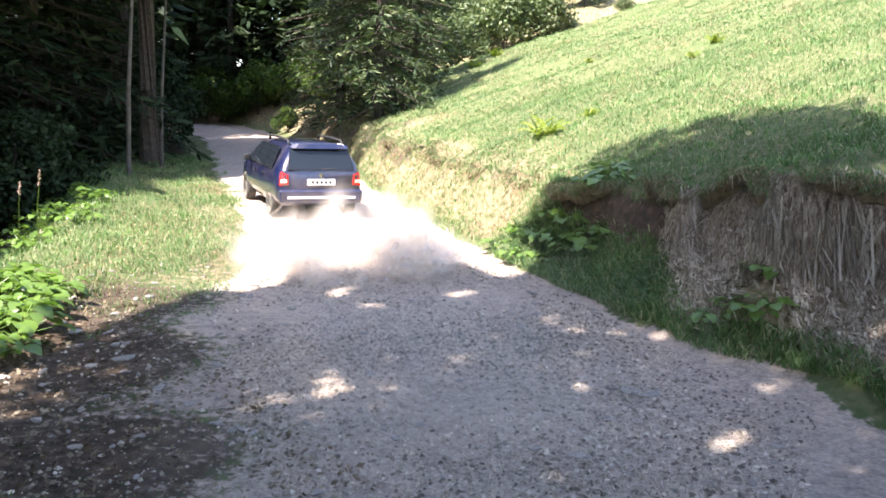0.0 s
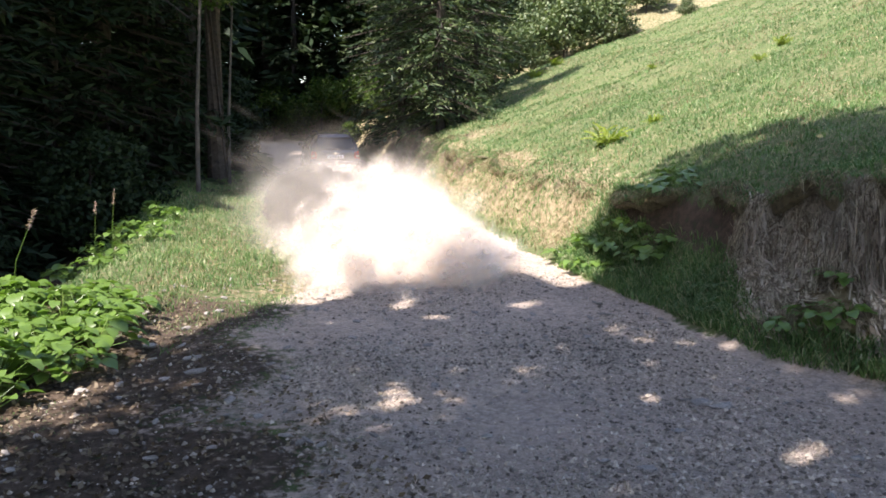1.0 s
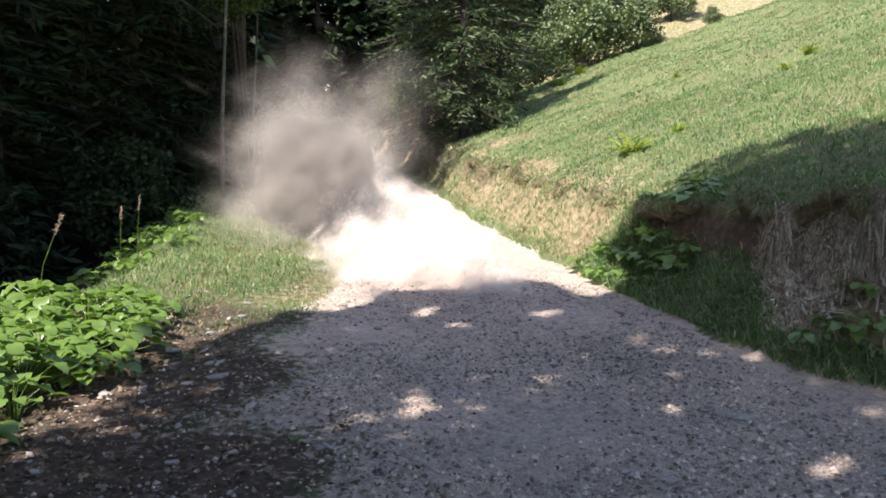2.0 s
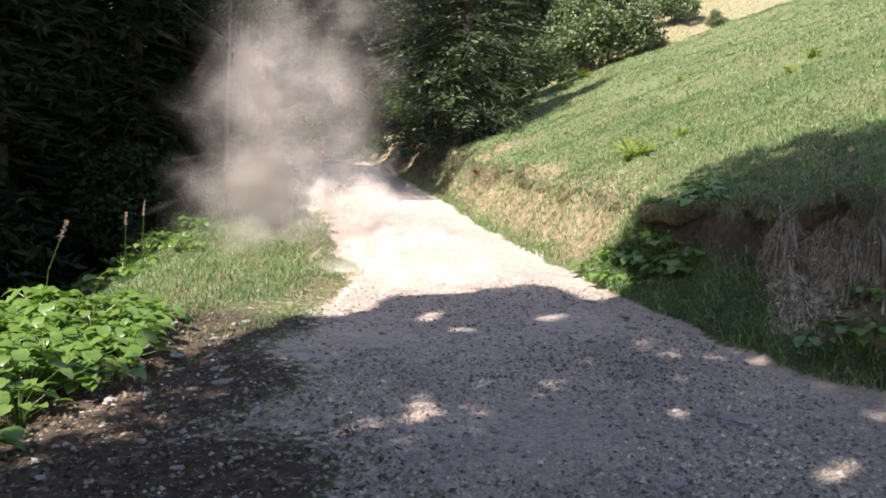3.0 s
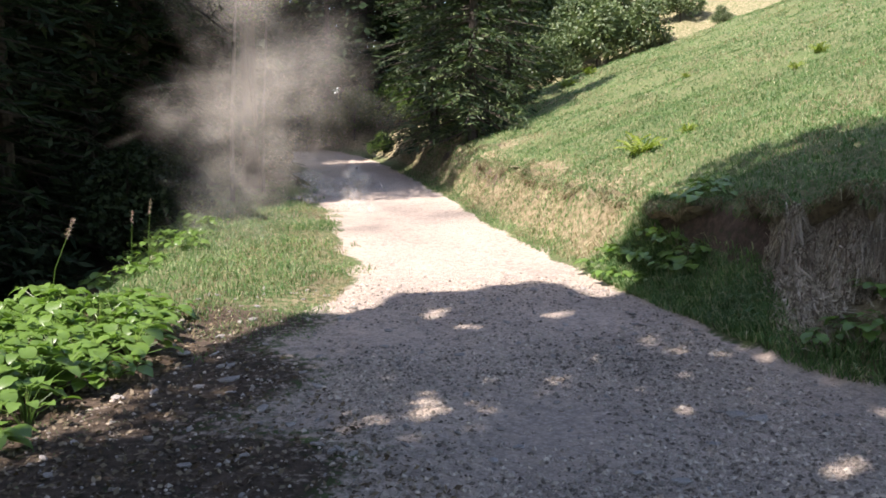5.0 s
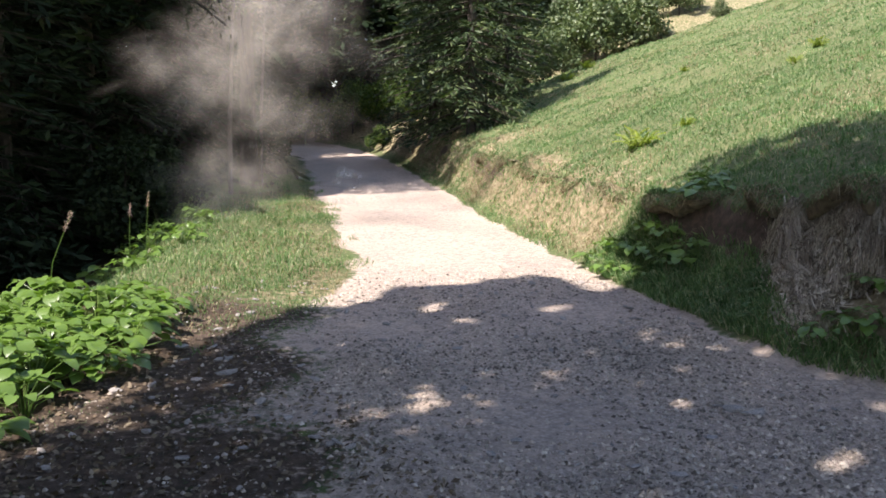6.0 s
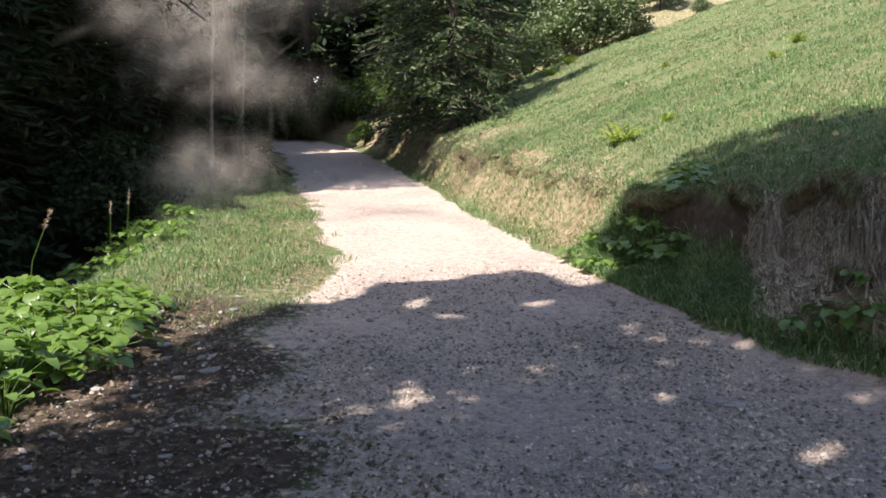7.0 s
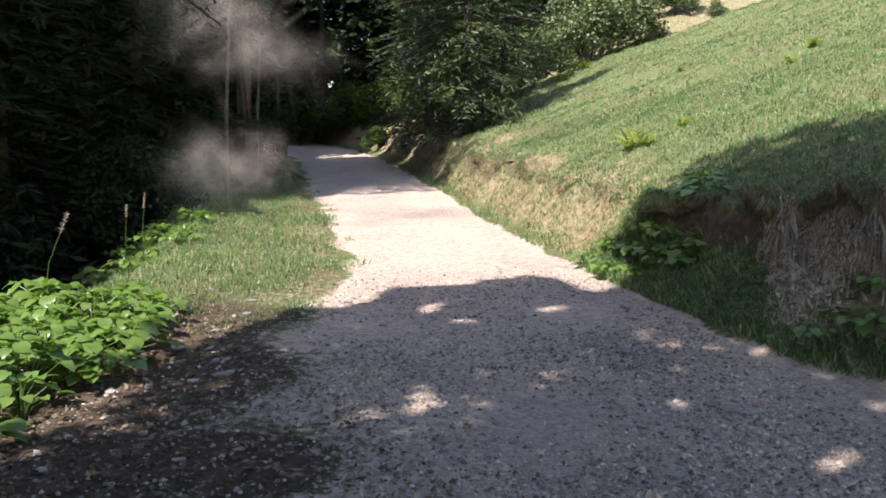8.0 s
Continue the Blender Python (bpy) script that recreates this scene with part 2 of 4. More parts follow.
def make_ground():
    xs = axis([(-900, -100, 80), (-100, -30, 7), (-30, -9, 1.0), (-9, -4.5, 0.25), (-4.5, 6.0, 0.09), (6, 14, 0.3), (14, 40, 1.0), (40, 120, 8), (120, 900, 78)])
    ys = axis([(-300, -30, 27), (-30, -2, 2), (-2, 4, 0.3), (4, 17, 0.09), (17, 30, 0.18), (30, 50, 0.4), (50, 80, 2), (80, 200, 12), (200, 1400, 120)])
    gx, gy = np.meshgrid(xs, ys)
    gz = height(gx, gy)
    n, k = len(xs), len(ys)
    i = np.arange(n * (k - 1)).reshape(k - 1, n)[:, :-1].ravel()
    me = mesh_of("ground", np.stack([gx.ravel(), gy.ravel(), gz.ravel()], 1), np.stack([i, i + 1, i + n + 1, i + n], 1), EARTH, True)
    x, y = gx.ravel(), gy.ravel()
    u, v = x - road_right(y), road_left(y) - x
    s = u / bank_width(y)
    up = np.maximum(0, u - bank_width(y))
    worn_side = step01(np.interp(y, [3, 5, 7, 9, 11.4], [-0.1, -0.35, -0.75, -1.3, -1.7]) - x + 0.5 * sines(x, y, 1.9, 9), -0.7, 1.3) * step01(-y, -11.5, -10)
    masks = {
        "road": step01(-u + 0.1 * sines(x, y, 3.2, 21), -0.22, 0.1) * step01(-v + 0.13 * sines(x, y, 3.2, 23), -0.25, 0.2) * (1 - 0.8 * worn_side),
        "dry": np.clip(0.9 * step01(s, 0.15, 0.5) * step01(-s, -0.9, -0.7) * step01(-y, -11, -9.8) + 0.66 * step01(s, 0.1, 0.5) * step01(-s, -2.2, -1.1) * step01(y, 12.5, 14.5) + 0.42 * step01(sines(x, y, 1.1, 18), 0.4, 1.1) * (up > 0) * step01(-up, -8, -2) + 0.55 * step01(y, 41.5, 43) * (up > 0.5)
                       + 0.45 * step01(v, -0.2, 0.3) * step01(-v, -1.6, -0.5) * step01(y, 5, 11), 0, 1),
        "soil": np.clip(0.8 * worn_side * step01(x, -3.9, -3.2) + 0.75 * step01(s, 0.66, 0.8) * step01(-s, -1.02, -0.94) * step01(-y, -14.3, -12.8) + 0.6 * step01(v, 0.0, 0.25) * step01(-v, -1.3, -0.5) * step01(-y, -9.2, -7)
                        + 0.6 * step01(s, 0.6, 0.75) * step01(-s, -1.05, -0.9) * step01(sines(x, y, 1.5, 53), 0.1, 0.7) * step01(y, 13.5, 15), 0, 1),
        "litter": np.clip(step01(v, 2.6, 4.5) + step01(v, 0.4, 1.5) * step01(y, 22, 24), 0, 1),
    }
    for name, value in masks.items():
        me.attributes.new(name, "FLOAT", "POINT").data.foreach_set("value", value.astype(np.float32))
    return tagged(new("ground", me), "hillside ground with pale gravel track, grassy banks and bare soil", "ground", kind="structure")


make_ground()


# ---- grass, one blade at a time ----
def blades(name, px, py, length, width, lean, material, label, droop=0.0, seed=0, category="grass", pz=None):
    rng = np.random.default_rng(seed)
    n = len(px)
    pz = height(px, py) - 0.015 if pz is None else pz
    a, b = rng.uniform(0, 6.283, n), rng.uniform(0, 6.283, n)
    ln = length * rng.uniform(0.45, 1.25, n)
    wd = width * rng.uniform(0.6, 1.3, n)
    le = lean * rng.uniform(0.2, 1.4, n)
    side = np.stack([np.cos(a), np.sin(a), np.zeros(n)], 1) * wd[:, None] * 0.5
    out = np.stack([np.cos(b), np.sin(b), np.zeros(n)], 1)
    base = np.stack([px, py, pz], 1)
    mid = base + out * (ln * le * 0.35)[:, None] + np.array([0, 0, 1.0]) * (ln * 0.6)[:, None]
    tip = base + out * (ln * le)[:, None] + np.array([0, 0, 1.0]) * (ln * (1.0 - 0.5 * le - droop))[:, None]
    v = np.stack([base - side, base + side, mid + side * 0.8, mid - side * 0.8, tip], 1).reshape(-1, 3)
    i = np.arange(n) * 5
    faces = np.stack([i, i + 1, i + 2, i + 3], 1).tolist() + np.stack([i + 3, i + 2, i + 4], 1).tolist()
    return tagged(new(name, mesh_of(name, v, faces, material)), label, category, kind="stuff")


def scatter(n, x0, x1, y0, y1, keep, seed):
    rng = np.random.default_rng(seed)
    x, y = rng.uniform(x0, x1, n), rng.uniform(y0, y1, n)
    k = keep(x, y, rng.uniform(0, 1, n))
    return x[k], y[k]


def make_grass():
    def meadow(x, y, r):
        u = x - road_right(y)
        up = u - bank_width(y)
        return (up > -0.1) & (x < 1.5 + y * 0.56) & (r < 0.68 + 0.3 * sines(x, y, 1.2, 11) - 0.5 * step01(sines(x, y, 1.1, 18), 0.45, 1.1) * step01(-up, -7, -1.5)) & (y < 42)
    x, y = scatter(170000, -3, 14, 7, 24, meadow, 1)
    blades("meadow_grass", x, y, 0.12, 0.016, 1.1, GRASS, "short sunlit green meadow grass on the slope", seed=2)
    x, y = scatter(130000, -5, 30, 24, 42, meadow, 3)
    blades("meadow_grass", x, y, 0.11, 0.026, 1.2, GRASS, "short green meadow grass further up the slope", seed=4)

    def clumps(x, y, r):
        up = x - road_right(y) - bank_width(y)
        return (up > 0.2) & (x < 4 + y * 0.62) & (sines(x, y, 2.6, 22) > 1.05) & (r < 0.6)
    x, y = scatter(130000, -3, 22, 10, 38, clumps, 23)
    blades("meadow_tufts", x, y, 0.16, 0.022, 1.1, GRASS, "taller green grass tufts in the meadow", seed=24)

    def verge(x, y, r):
        v = road_left(y) - x
        inner = np.interp(y, [4, 7, 9, 10.5, 12, 30], [2.0, 1.1, 0.75, 0.45, 0.0, 0.0]) + 0.25 * sines(x, y, 2.4, 12)
        rise = np.clip((v - inner) / 0.9, 0, 1)
        return (v > inner) & (v < 4.2) & (r < 0.12 + 0.8 * rise + 0.35 * sines(x, y, 3.2, 54)) & ((y > 12.6) | (v > 0.5))
    x, y = scatter(80000, -9, -1, 6, 30, verge, 5)
    blades("verge_grass", x, y, 0.13, 0.014, 0.9, GRASS, "tufted green grass along the track edge", seed=6)

    def tufts(x, y, r):
        v = road_left(y) - x
        return (v > -0.35) & (v < 1.2) & (sines(x, y, 3.5, 13) > 0.45) & (r < 0.8)
    x, y = scatter(26000, -5, 0, 8, 22, tufts, 7)
    blades("grass_tufts", x, y, 0.12, 0.012, 0.9, GRASS, "sparse grass tufts on the worn edge of the track", seed=8)

    def worn(x, y, r):
        return (x < np.interp(y, [4.5, 7, 9, 11], [-0.5, -0.9, -1.4, -1.8])) & (x > -0.6 * y) & (r < 0.7 * step01(sines(x, y, 1.6, 56), 0.1, 1.0))
    x, y = scatter(24000, -5, -0.4, 4.5, 11, worn, 57)
    blades("worn_grass", x, y, 0.055, 0.009, 1.2, GRASS, "thin trodden grass on the bare soil beside the track", seed=58)

    def pale_verge(x, y, r):
        v = road_left(y) - x
        return (v > 0.0) & (v < 2.4) & (r < 0.3 + 0.35 * sines(x, y, 2.2, 59)) & (y > 9)
    x, y = scatter(40000, -6, -1, 9, 26, pale_verge, 60)
    blades("dry_verge_grass", x, y, 0.11, 0.012, 1.2, STRAW, "yellowed dry grass in the verge", 0.15, seed=61)

    def foot(x, y, r):
        s = (x - road_right(y)) / bank_width(y)
        return (s > 0.03 + 0.08 * sines(x, y, 2.2, 14)) & (s < np.where(y > 13, 1.15, np.where(y > 8.0, 0.3 + 0.5 * step01(y, 8.4, 10.6), 0.3))) & (r < 0.6 + 0.35 * sines(x, y, 1.9, 15))
    x, y = scatter(90000, -4, 7, 5, 36, foot, 9)
    blades("bank_grass", x, y, 0.15, 0.013, 0.9, GRASS, "rough green grass at the foot of the bank", seed=10)

    x, y = scatter(110000, 2.2, 5.6, 5.5, 13.5, foot, 29)
    blades("bank_grass", x, y, 0.2, 0.015, 1.0, GRASS, "rough green grass beside the near track", seed=30)

    def sunny(x, y, r):
        s = (x - road_right(y)) / bank_width(y)
        return (s > 0.05) & (s < 1.5) & (r < 0.45 + 0.45 * sines(x, y, 2.3, 64))
    x, y = scatter(70000, -3, 4, 13, 30, sunny, 65)
    blades("bank_grass", x, y, 0.14, 0.014, 1.1, GRASS, "green grass tufts on the sunny bank", 0.1, seed=66)

    def dry(x, y, r):
        s = (x - road_right(y)) / bank_width(y)
        return (s > 0.15) & (s < 1.5) & (y > 12.8) & (r < 0.2 + 0.5 * sines(x, y, 2.6, 16))
    x, y = scatter(90000, -5, 5, 12, 34, dry, 11)
    blades("dry_grass", x, y, 0.17, 0.016, 1.4, STRAW, "bleached dry grass on the sunny bank", 0.4, seed=12)

    def patches(x, y, r):
        u = x - road_right(y) - bank_width(y)
        return (u > 0.0) & (sines(x, y, 1.1, 18) > 0.3) & (r < 0.6) & (x < 4 + y * 0.62)
    x, y = scatter(50000, -3, 20, 11, 41, patches, 17)
    blades("dry_meadow_grass", x, y, 0.14, 0.018, 1.0, STRAW, "dry patches of pale grass in the meadow", 0.1, seed=18)


make_grass()


def make_dead_stalks():
    """Dead stems lying down the face of the cut bank in tangled swathes, each a bent ribbon."""
    rng = np.random.default_rng(15)
    n = 46000
    y, f = rng.uniform(5.4, 10.9, n), rng.uniform(0.2, 0.93, n)
    x = road_right(y) + bank_width(y) * f
    keep = (rng.uniform(0, 1, n) < 0.36 + 0.6 * sines(x, y, 3.4, 17)) & (f > 0.2 + 0.2 * rng.uniform(0, 1, n)) & (y < 8.3 + 2.5 * f + 0.3 * sines(x, y, 2.0, 62))
    x, y = x[keep], y[keep]
    n = len(x)
    ln, wd = 0.08 + 0.3 * rng.uniform(0, 1, n) ** 2, rng.uniform(0.004, 0.012, n)
    a = np.pi + rng.normal(0, 1.25, n)
    pts = []
    for k in range(4):
        b = a + rng.normal(0, 0.9, n) * k * 0.5
        px, py = x + np.cos(b) * ln * k * 0.12, y + np.sin(b) * ln * k / 3.6
        pts.append(np.stack([px, py, height(px, py) + 0.01 + rng.uniform(0, 0.11, n) * (1 if k in (1, 2) else 0.6)], 1))
    side = np.stack([-np.sin(a), np.cos(a), rng.normal(0, 0.6, n)], 1) * wd[:, None]
    v = np.stack([q for p in pts for q in (p - side, p + side)], 1).reshape(-1, 3)
    i = np.arange(n) * 8
    faces = np.concatenate([np.stack([i + k, i + k + 1, i + k + 3, i + k + 2], 1) for k in (0, 2, 4)])
    tagged(new("dead_stalks", mesh_of("dead_stalks", v, faces, DEAD)), "tangled dead grey stalks on the cut bank face", "dead grass", kind="stuff")


make_dead_stalks()


def make_turf_lip():
    """Ragged turf hanging out over the cut bank, with dry grass falling from its edge."""
    rng = np.random.default_rng(44)
    spans = [(6.2, 8.3), (8.45, 9.9), (10.05, 11.1), (11.6, 13.1), (14.2, 15.1), (15.8, 16.7), (17.5, 18.2), (18.9, 20.3), (21.4, 22.2), (23.2, 24.6)]
    gx, gy, gz = [], [], []
    for a, b in spans:
        n = int((b - a) / 0.07)
        ys = np.linspace(a, b, n)
        taper = np.clip(np.minimum(ys - a, b - ys) / 0.25, 0.1, 1)
        w = bank_width(ys) * (1 + 0.10 * sines(ys * 0, ys, 1.7, 3))
        reach = taper * (np.where(ys < 13.5, 0.3, 0.2) + 0.07 * sines(ys * 0 + 3, ys, 6.0, 31))
        thick = 0.10 + 0.04 * sines(ys * 0, ys, 5.0, 32)
        x0 = road_right(ys) + w
        top = height(x0 + 0.12, ys) + 0.02
        cols = [(x0 + 0.30, height(x0 + 0.30, ys) - 0.03), (x0 + 0.05, top + 0.015), (x0 - reach * 0.6, top - 0.01), (x0 - reach, top - 0.06 - 0.02 * sines(ys * 0, ys, 9, 33)), (x0 - reach * 0.85, top - thick - 0.06), (x0 - reach * 0.3, top - thick - 0.10), (x0 + 0.15, top - 0.35)]
        v = np.stack([np.stack([cx, ys + 0.03 * sines(cx, ys, 11, 34), cz + 0.03 * sines(cx, ys, 17, 35)], 1) for cx, cz in cols], 1).reshape(-1, 3)
        k = len(cols)
        i = (np.arange(n - 1)[:, None] * k + np.arange(k - 1)[None]).ravel()
        me = mesh_of("turf_lip", v, np.stack([i, i + 1, i + k + 1, i + k], 1), SOD)
        tagged(new("turf_lip", me), "ragged turf edge overhanging the cut bank", "turf", kind="structure")
        m = int((b - a) * (2000 if a < 13.5 else 1100))
        q = rng.integers(0, n, m)
        f = rng.uniform(0, 1.05, m)
        gx.append(x0[q] - reach[q] * f)
        gy.append(ys[q] + rng.uniform(-0.04, 0.04, m))
        gz.append(top[q] - 0.05 * f - 0.02)
    gx, gy, gz = (np.concatenate(c) for c in (gx, gy, gz))
    half = rng.uniform(0, 1, len(gx)) < 0.5
    blades("lip_grass", gx[half], gy[half], 0.13, 0.012, 1.6, STRAW, "dry grass hanging over the lip of the cut bank", 0.75, 14, pz=gz[half])
    blades("lip_grass", gx[~half], gy[~half], 0.13, 0.012, 1.0, GRASS, "green grass along the lip of the cut bank", 0.1, 19, pz=gz[~half])


make_turf_lip()


# ---- trees ----
def tube(bm, pts, radii, sides=7):
    rings = []
    for k, (p, r) in enumerate(zip(pts, radii)):
        d = (Vector(pts[min(k + 1, len(pts) - 1)]) - Vector(pts[max(k - 1, 0)])).normalized()
        q = d.to_track_quat("Z", "Y")
        rings.append([bm.verts.new(Vector(p) + q @ Vector((r * math.cos(6.2832 * i / sides), r * math.sin(6.2832 * i / sides), 0))) for i in range(sides)])
    for a, b in zip(rings, rings[1:]):
        for i in range(sides):
            bm.faces.new((a[i], a[(i + 1) % sides], b[(i + 1) % sides], b[i]))
    bm.faces.new(rings[0][::-1])
    bm.faces.new(rings[-1])


def sprays(centres, dirs, length, width, rng, hang=0.5):
    """Small pointed leaf-shaped pieces: four corners each."""
    n = len(centres)
    d = dirs + rng.normal(0, 0.35, (n, 3))
    d[:, 2] -= hang * rng.uniform(0.2, 1, n)
    d /= np.linalg.norm(d, axis=1, keepdims=True)
    s = np.cross(d, rng.normal(0, 1, (n, 3)) * 0.6 + np.array([0, 0, 1.0]))
    s /= np.linalg.norm(s, axis=1, keepdims=True) + 1e-9
    ln, wd = length * rng.uniform(0.5, 1.3, n)[:, None], width * rng.uniform(0.6, 1.3, n)[:, None]
    v = np.stack([centres, centres + d * ln * 0.45 + s * wd * 0.5, centres + d * ln, centres + d * ln * 0.45 - s * wd * 0.5], 1).reshape(-1, 3)
    i = np.arange(n) * 4
    return v, np.stack([i, i + 1, i + 2, i + 3], 1)


def make_spruce(tall, reach, seed, levels, per_branch, bare=0.05, label="", material=None, spray=(0.42, 0.13)):
    rng = np.random.default_rng(seed)
    tree = new("spruce_tree")
    bm = bmesh.new()
    tube(bm, [(0, 0, -0.6), (0, 0, tall * 0.3), (0.05, 0, tall * 0.7), (0, 0, tall)], [tall * 0.017, tall * 0.013, tall * 0.007, 0.02], 9)
    part("trunk", bm, BARK, tree)
    bm, cs, ds = bmesh.new(), [], []
    for k in range(levels):
        f = bare + (1 - bare) * (k + rng.uniform(0, 0.8)) / levels
        z, r = tall * f, reach * (1 - f) ** 0.75 * rng.uniform(0.75, 1.12) + 0.15
        for j in range(int(rng.integers(5, 8))):
            a = rng.uniform(0, 6.283)
            ln = r * rng.uniform(0.65, 1.15)
            out = np.array([math.cos(a), math.sin(a), 0.0])
            droop = 0.28 * (1 - f) + 0.05
            pts = [np.array([0, 0, z]) + out * ln * q + np.array([0, 0, ln * (0.12 * q - droop * q * q * 1.5)]) for q in (0.02, 0.35, 0.7, 1.0)]
            tube(bm, [tuple(p) for p in pts[::3]], [0.03, 0.008], 3)
            m = max(4, int(per_branch * ln / reach))
            q = rng.uniform(0.12, 1.0, m) ** 0.8
            c = np.array([0, 0, z]) + out * (ln * q)[:, None] + np.stack([0 * q, 0 * q, ln * (0.12 * q - droop * q * q * 1.5)], 1)
            lat = np.cross(out, [0, 0, 1.0]) * rng.choice([-1, 1], m)[:, None]
            spread = (ln * 0.22 * (1.15 - q))[:, None] * rng.uniform(0, 1, (m, 1))
            cs.append(c + lat * spread)
            ds.append(lat * 0.8 + out * 0.7)
    tagged(part("branchwork", bm, BARK, tree), kind="stuff")
    v, fc = sprays(np.concatenate(cs), np.concatenate(ds), spray[0], spray[1], rng)
    tagged(part("crown", mesh_of("crown", v, fc, material or SHADE_NEEDLES), material, tree), kind="stuff")
    return tagged(tree, label or "tall dark green spruce at the forest edge", "tree", "forest trees")


def make_broadleaf(tall, blobs, leaves, seed, label, material, leaf=0.12, bark=None, lean=0.3, name="deciduous_tree", group="forest trees", trunk=0.018):
    """Trunk, limbs to each clump, and a crown of loose leaves round clump centres (x, y, z, r)."""
    rng = np.random.default_rng(seed)
    tree = new(name)
    bm = bmesh.new()
    top = (lean, lean * 0.4, tall * 0.8)
    mids = [(0, 0, -0.5), (lean * 0.1, 0.05, tall * 0.2), (lean * 0.5, lean * 0.1, tall * 0.5), top]
    tube(bm, mids, [tall * trunk, tall * trunk * 0.8, tall * trunk * 0.55, tall * trunk * 0.2], 9)
    part("trunk", bm, bark or BARK, tree)
    bm, cs = bmesh.new(), []
    total = sum(b[3] ** 2 for b in blobs)
    for x, y, z, r in blobs:
        f = min(0.95, max(0.25, (z - r * 0.6) / tall / 0.8))
        start = Vector((lean * f, lean * 0.4 * f, tall * 0.8 * f))
        end = Vector((x, y, z))
        mid = start.lerp(end, 0.5) + Vector((0, 0, 0.12 * (end - start).length))
        tube(bm, [tuple(start), tuple(mid), tuple(end)], [tall * trunk * 0.4, tall * trunk * 0.25, 0.01], 5)
        n = int(leaves * r * r / total)
        d = rng.normal(0, 1, (n, 3))
        d /= np.linalg.norm(d, axis=1, keepdims=True)
        lumps = rng.normal(0, 1, (14, 3))
        lumps /= np.linalg.norm(lumps, axis=1, keepdims=True)
        near = np.max(d @ lumps.T, axis=1)
        rad = r * rng.uniform(0.35, 1.0, n) ** 0.6 * (0.72 + 0.42 * np.clip(near, 0.4, 1) ** 3)
        cs.append(np.array([x, y, z]) + d * rad[:, None] * np.array([1, 1, 0.8]))
    tagged(part("branchwork", bm, bark or BARK, tree), kind="stuff")
    c = np.concatenate(cs)
    v, fc = sprays(c, rng.normal(0, 1, (len(c), 3)), leaf * 1.3, leaf, rng, 0.4)
    tagged(part("crown", mesh_of("crown", v, fc, material), material, tree), kind="stuff")
    return tagged(tree, label, "tree" if name.endswith("tree") else "shrub", group)


def stand(tree, x, y, turn=0.0, size=1.0, z=None):
    tree.scale = (size, size, size)
    tree.matrix_basis = pose(x, y, lift(x, y) if z is None else z, 0, 0, turn) @ Matrix.Diagonal((size, size, size, 1))
    return tree


def again(tree, x, y, turn=0.0, size=1.0, label=""):
    t = copy_thing(tree, pose(x, y, lift(x, y), 0, 0, turn))
    t.scale = (size, size, size)
    return tagged(t, label)


def in_sun(x, y):
    """The open ground that the afternoon sun reaches past the forest."""
    edge = np.interp(y, [6.9, 12.6, 13.2, 17.5, 20.6, 23.7, 29.3, 31.0], [-5.6, -5.4, -4.2, -4.0, -3.4, -2.2, -0.66, 0.6])
    clearing = np.hypot(x + 3.3, y - 43.2) < 1.1
    return ((y > 6.9) & (y < 42) & (x > edge)) | clearing


def room(x, y, z0, most):
    """Height to which a forest tree at (x, y) may grow before its shadow leaves the wood."""
    d = np.arange(0.5, 30, 0.25)
    reach = np.full(d.shape, False)
    for off in (-1.3, 0.0, 1.3):
        reach |= in_sun(x + 0.766 * d - 0.643 * off, y + 0.643 * d + 0.766 * off)
    far = d[np.argmax(reach)] if reach.any() else 30.0
    return min(most, 1.28 * far + 0.4 - z0)


def grown(tree, tall, x, y, turn, luck, label=""):
    z0 = lift(x, y)
    size = room(x, y, z0, tall * 1.75) / tall * luck
    return again(tree, x, y, turn, size, label) if size > 0.3 else None


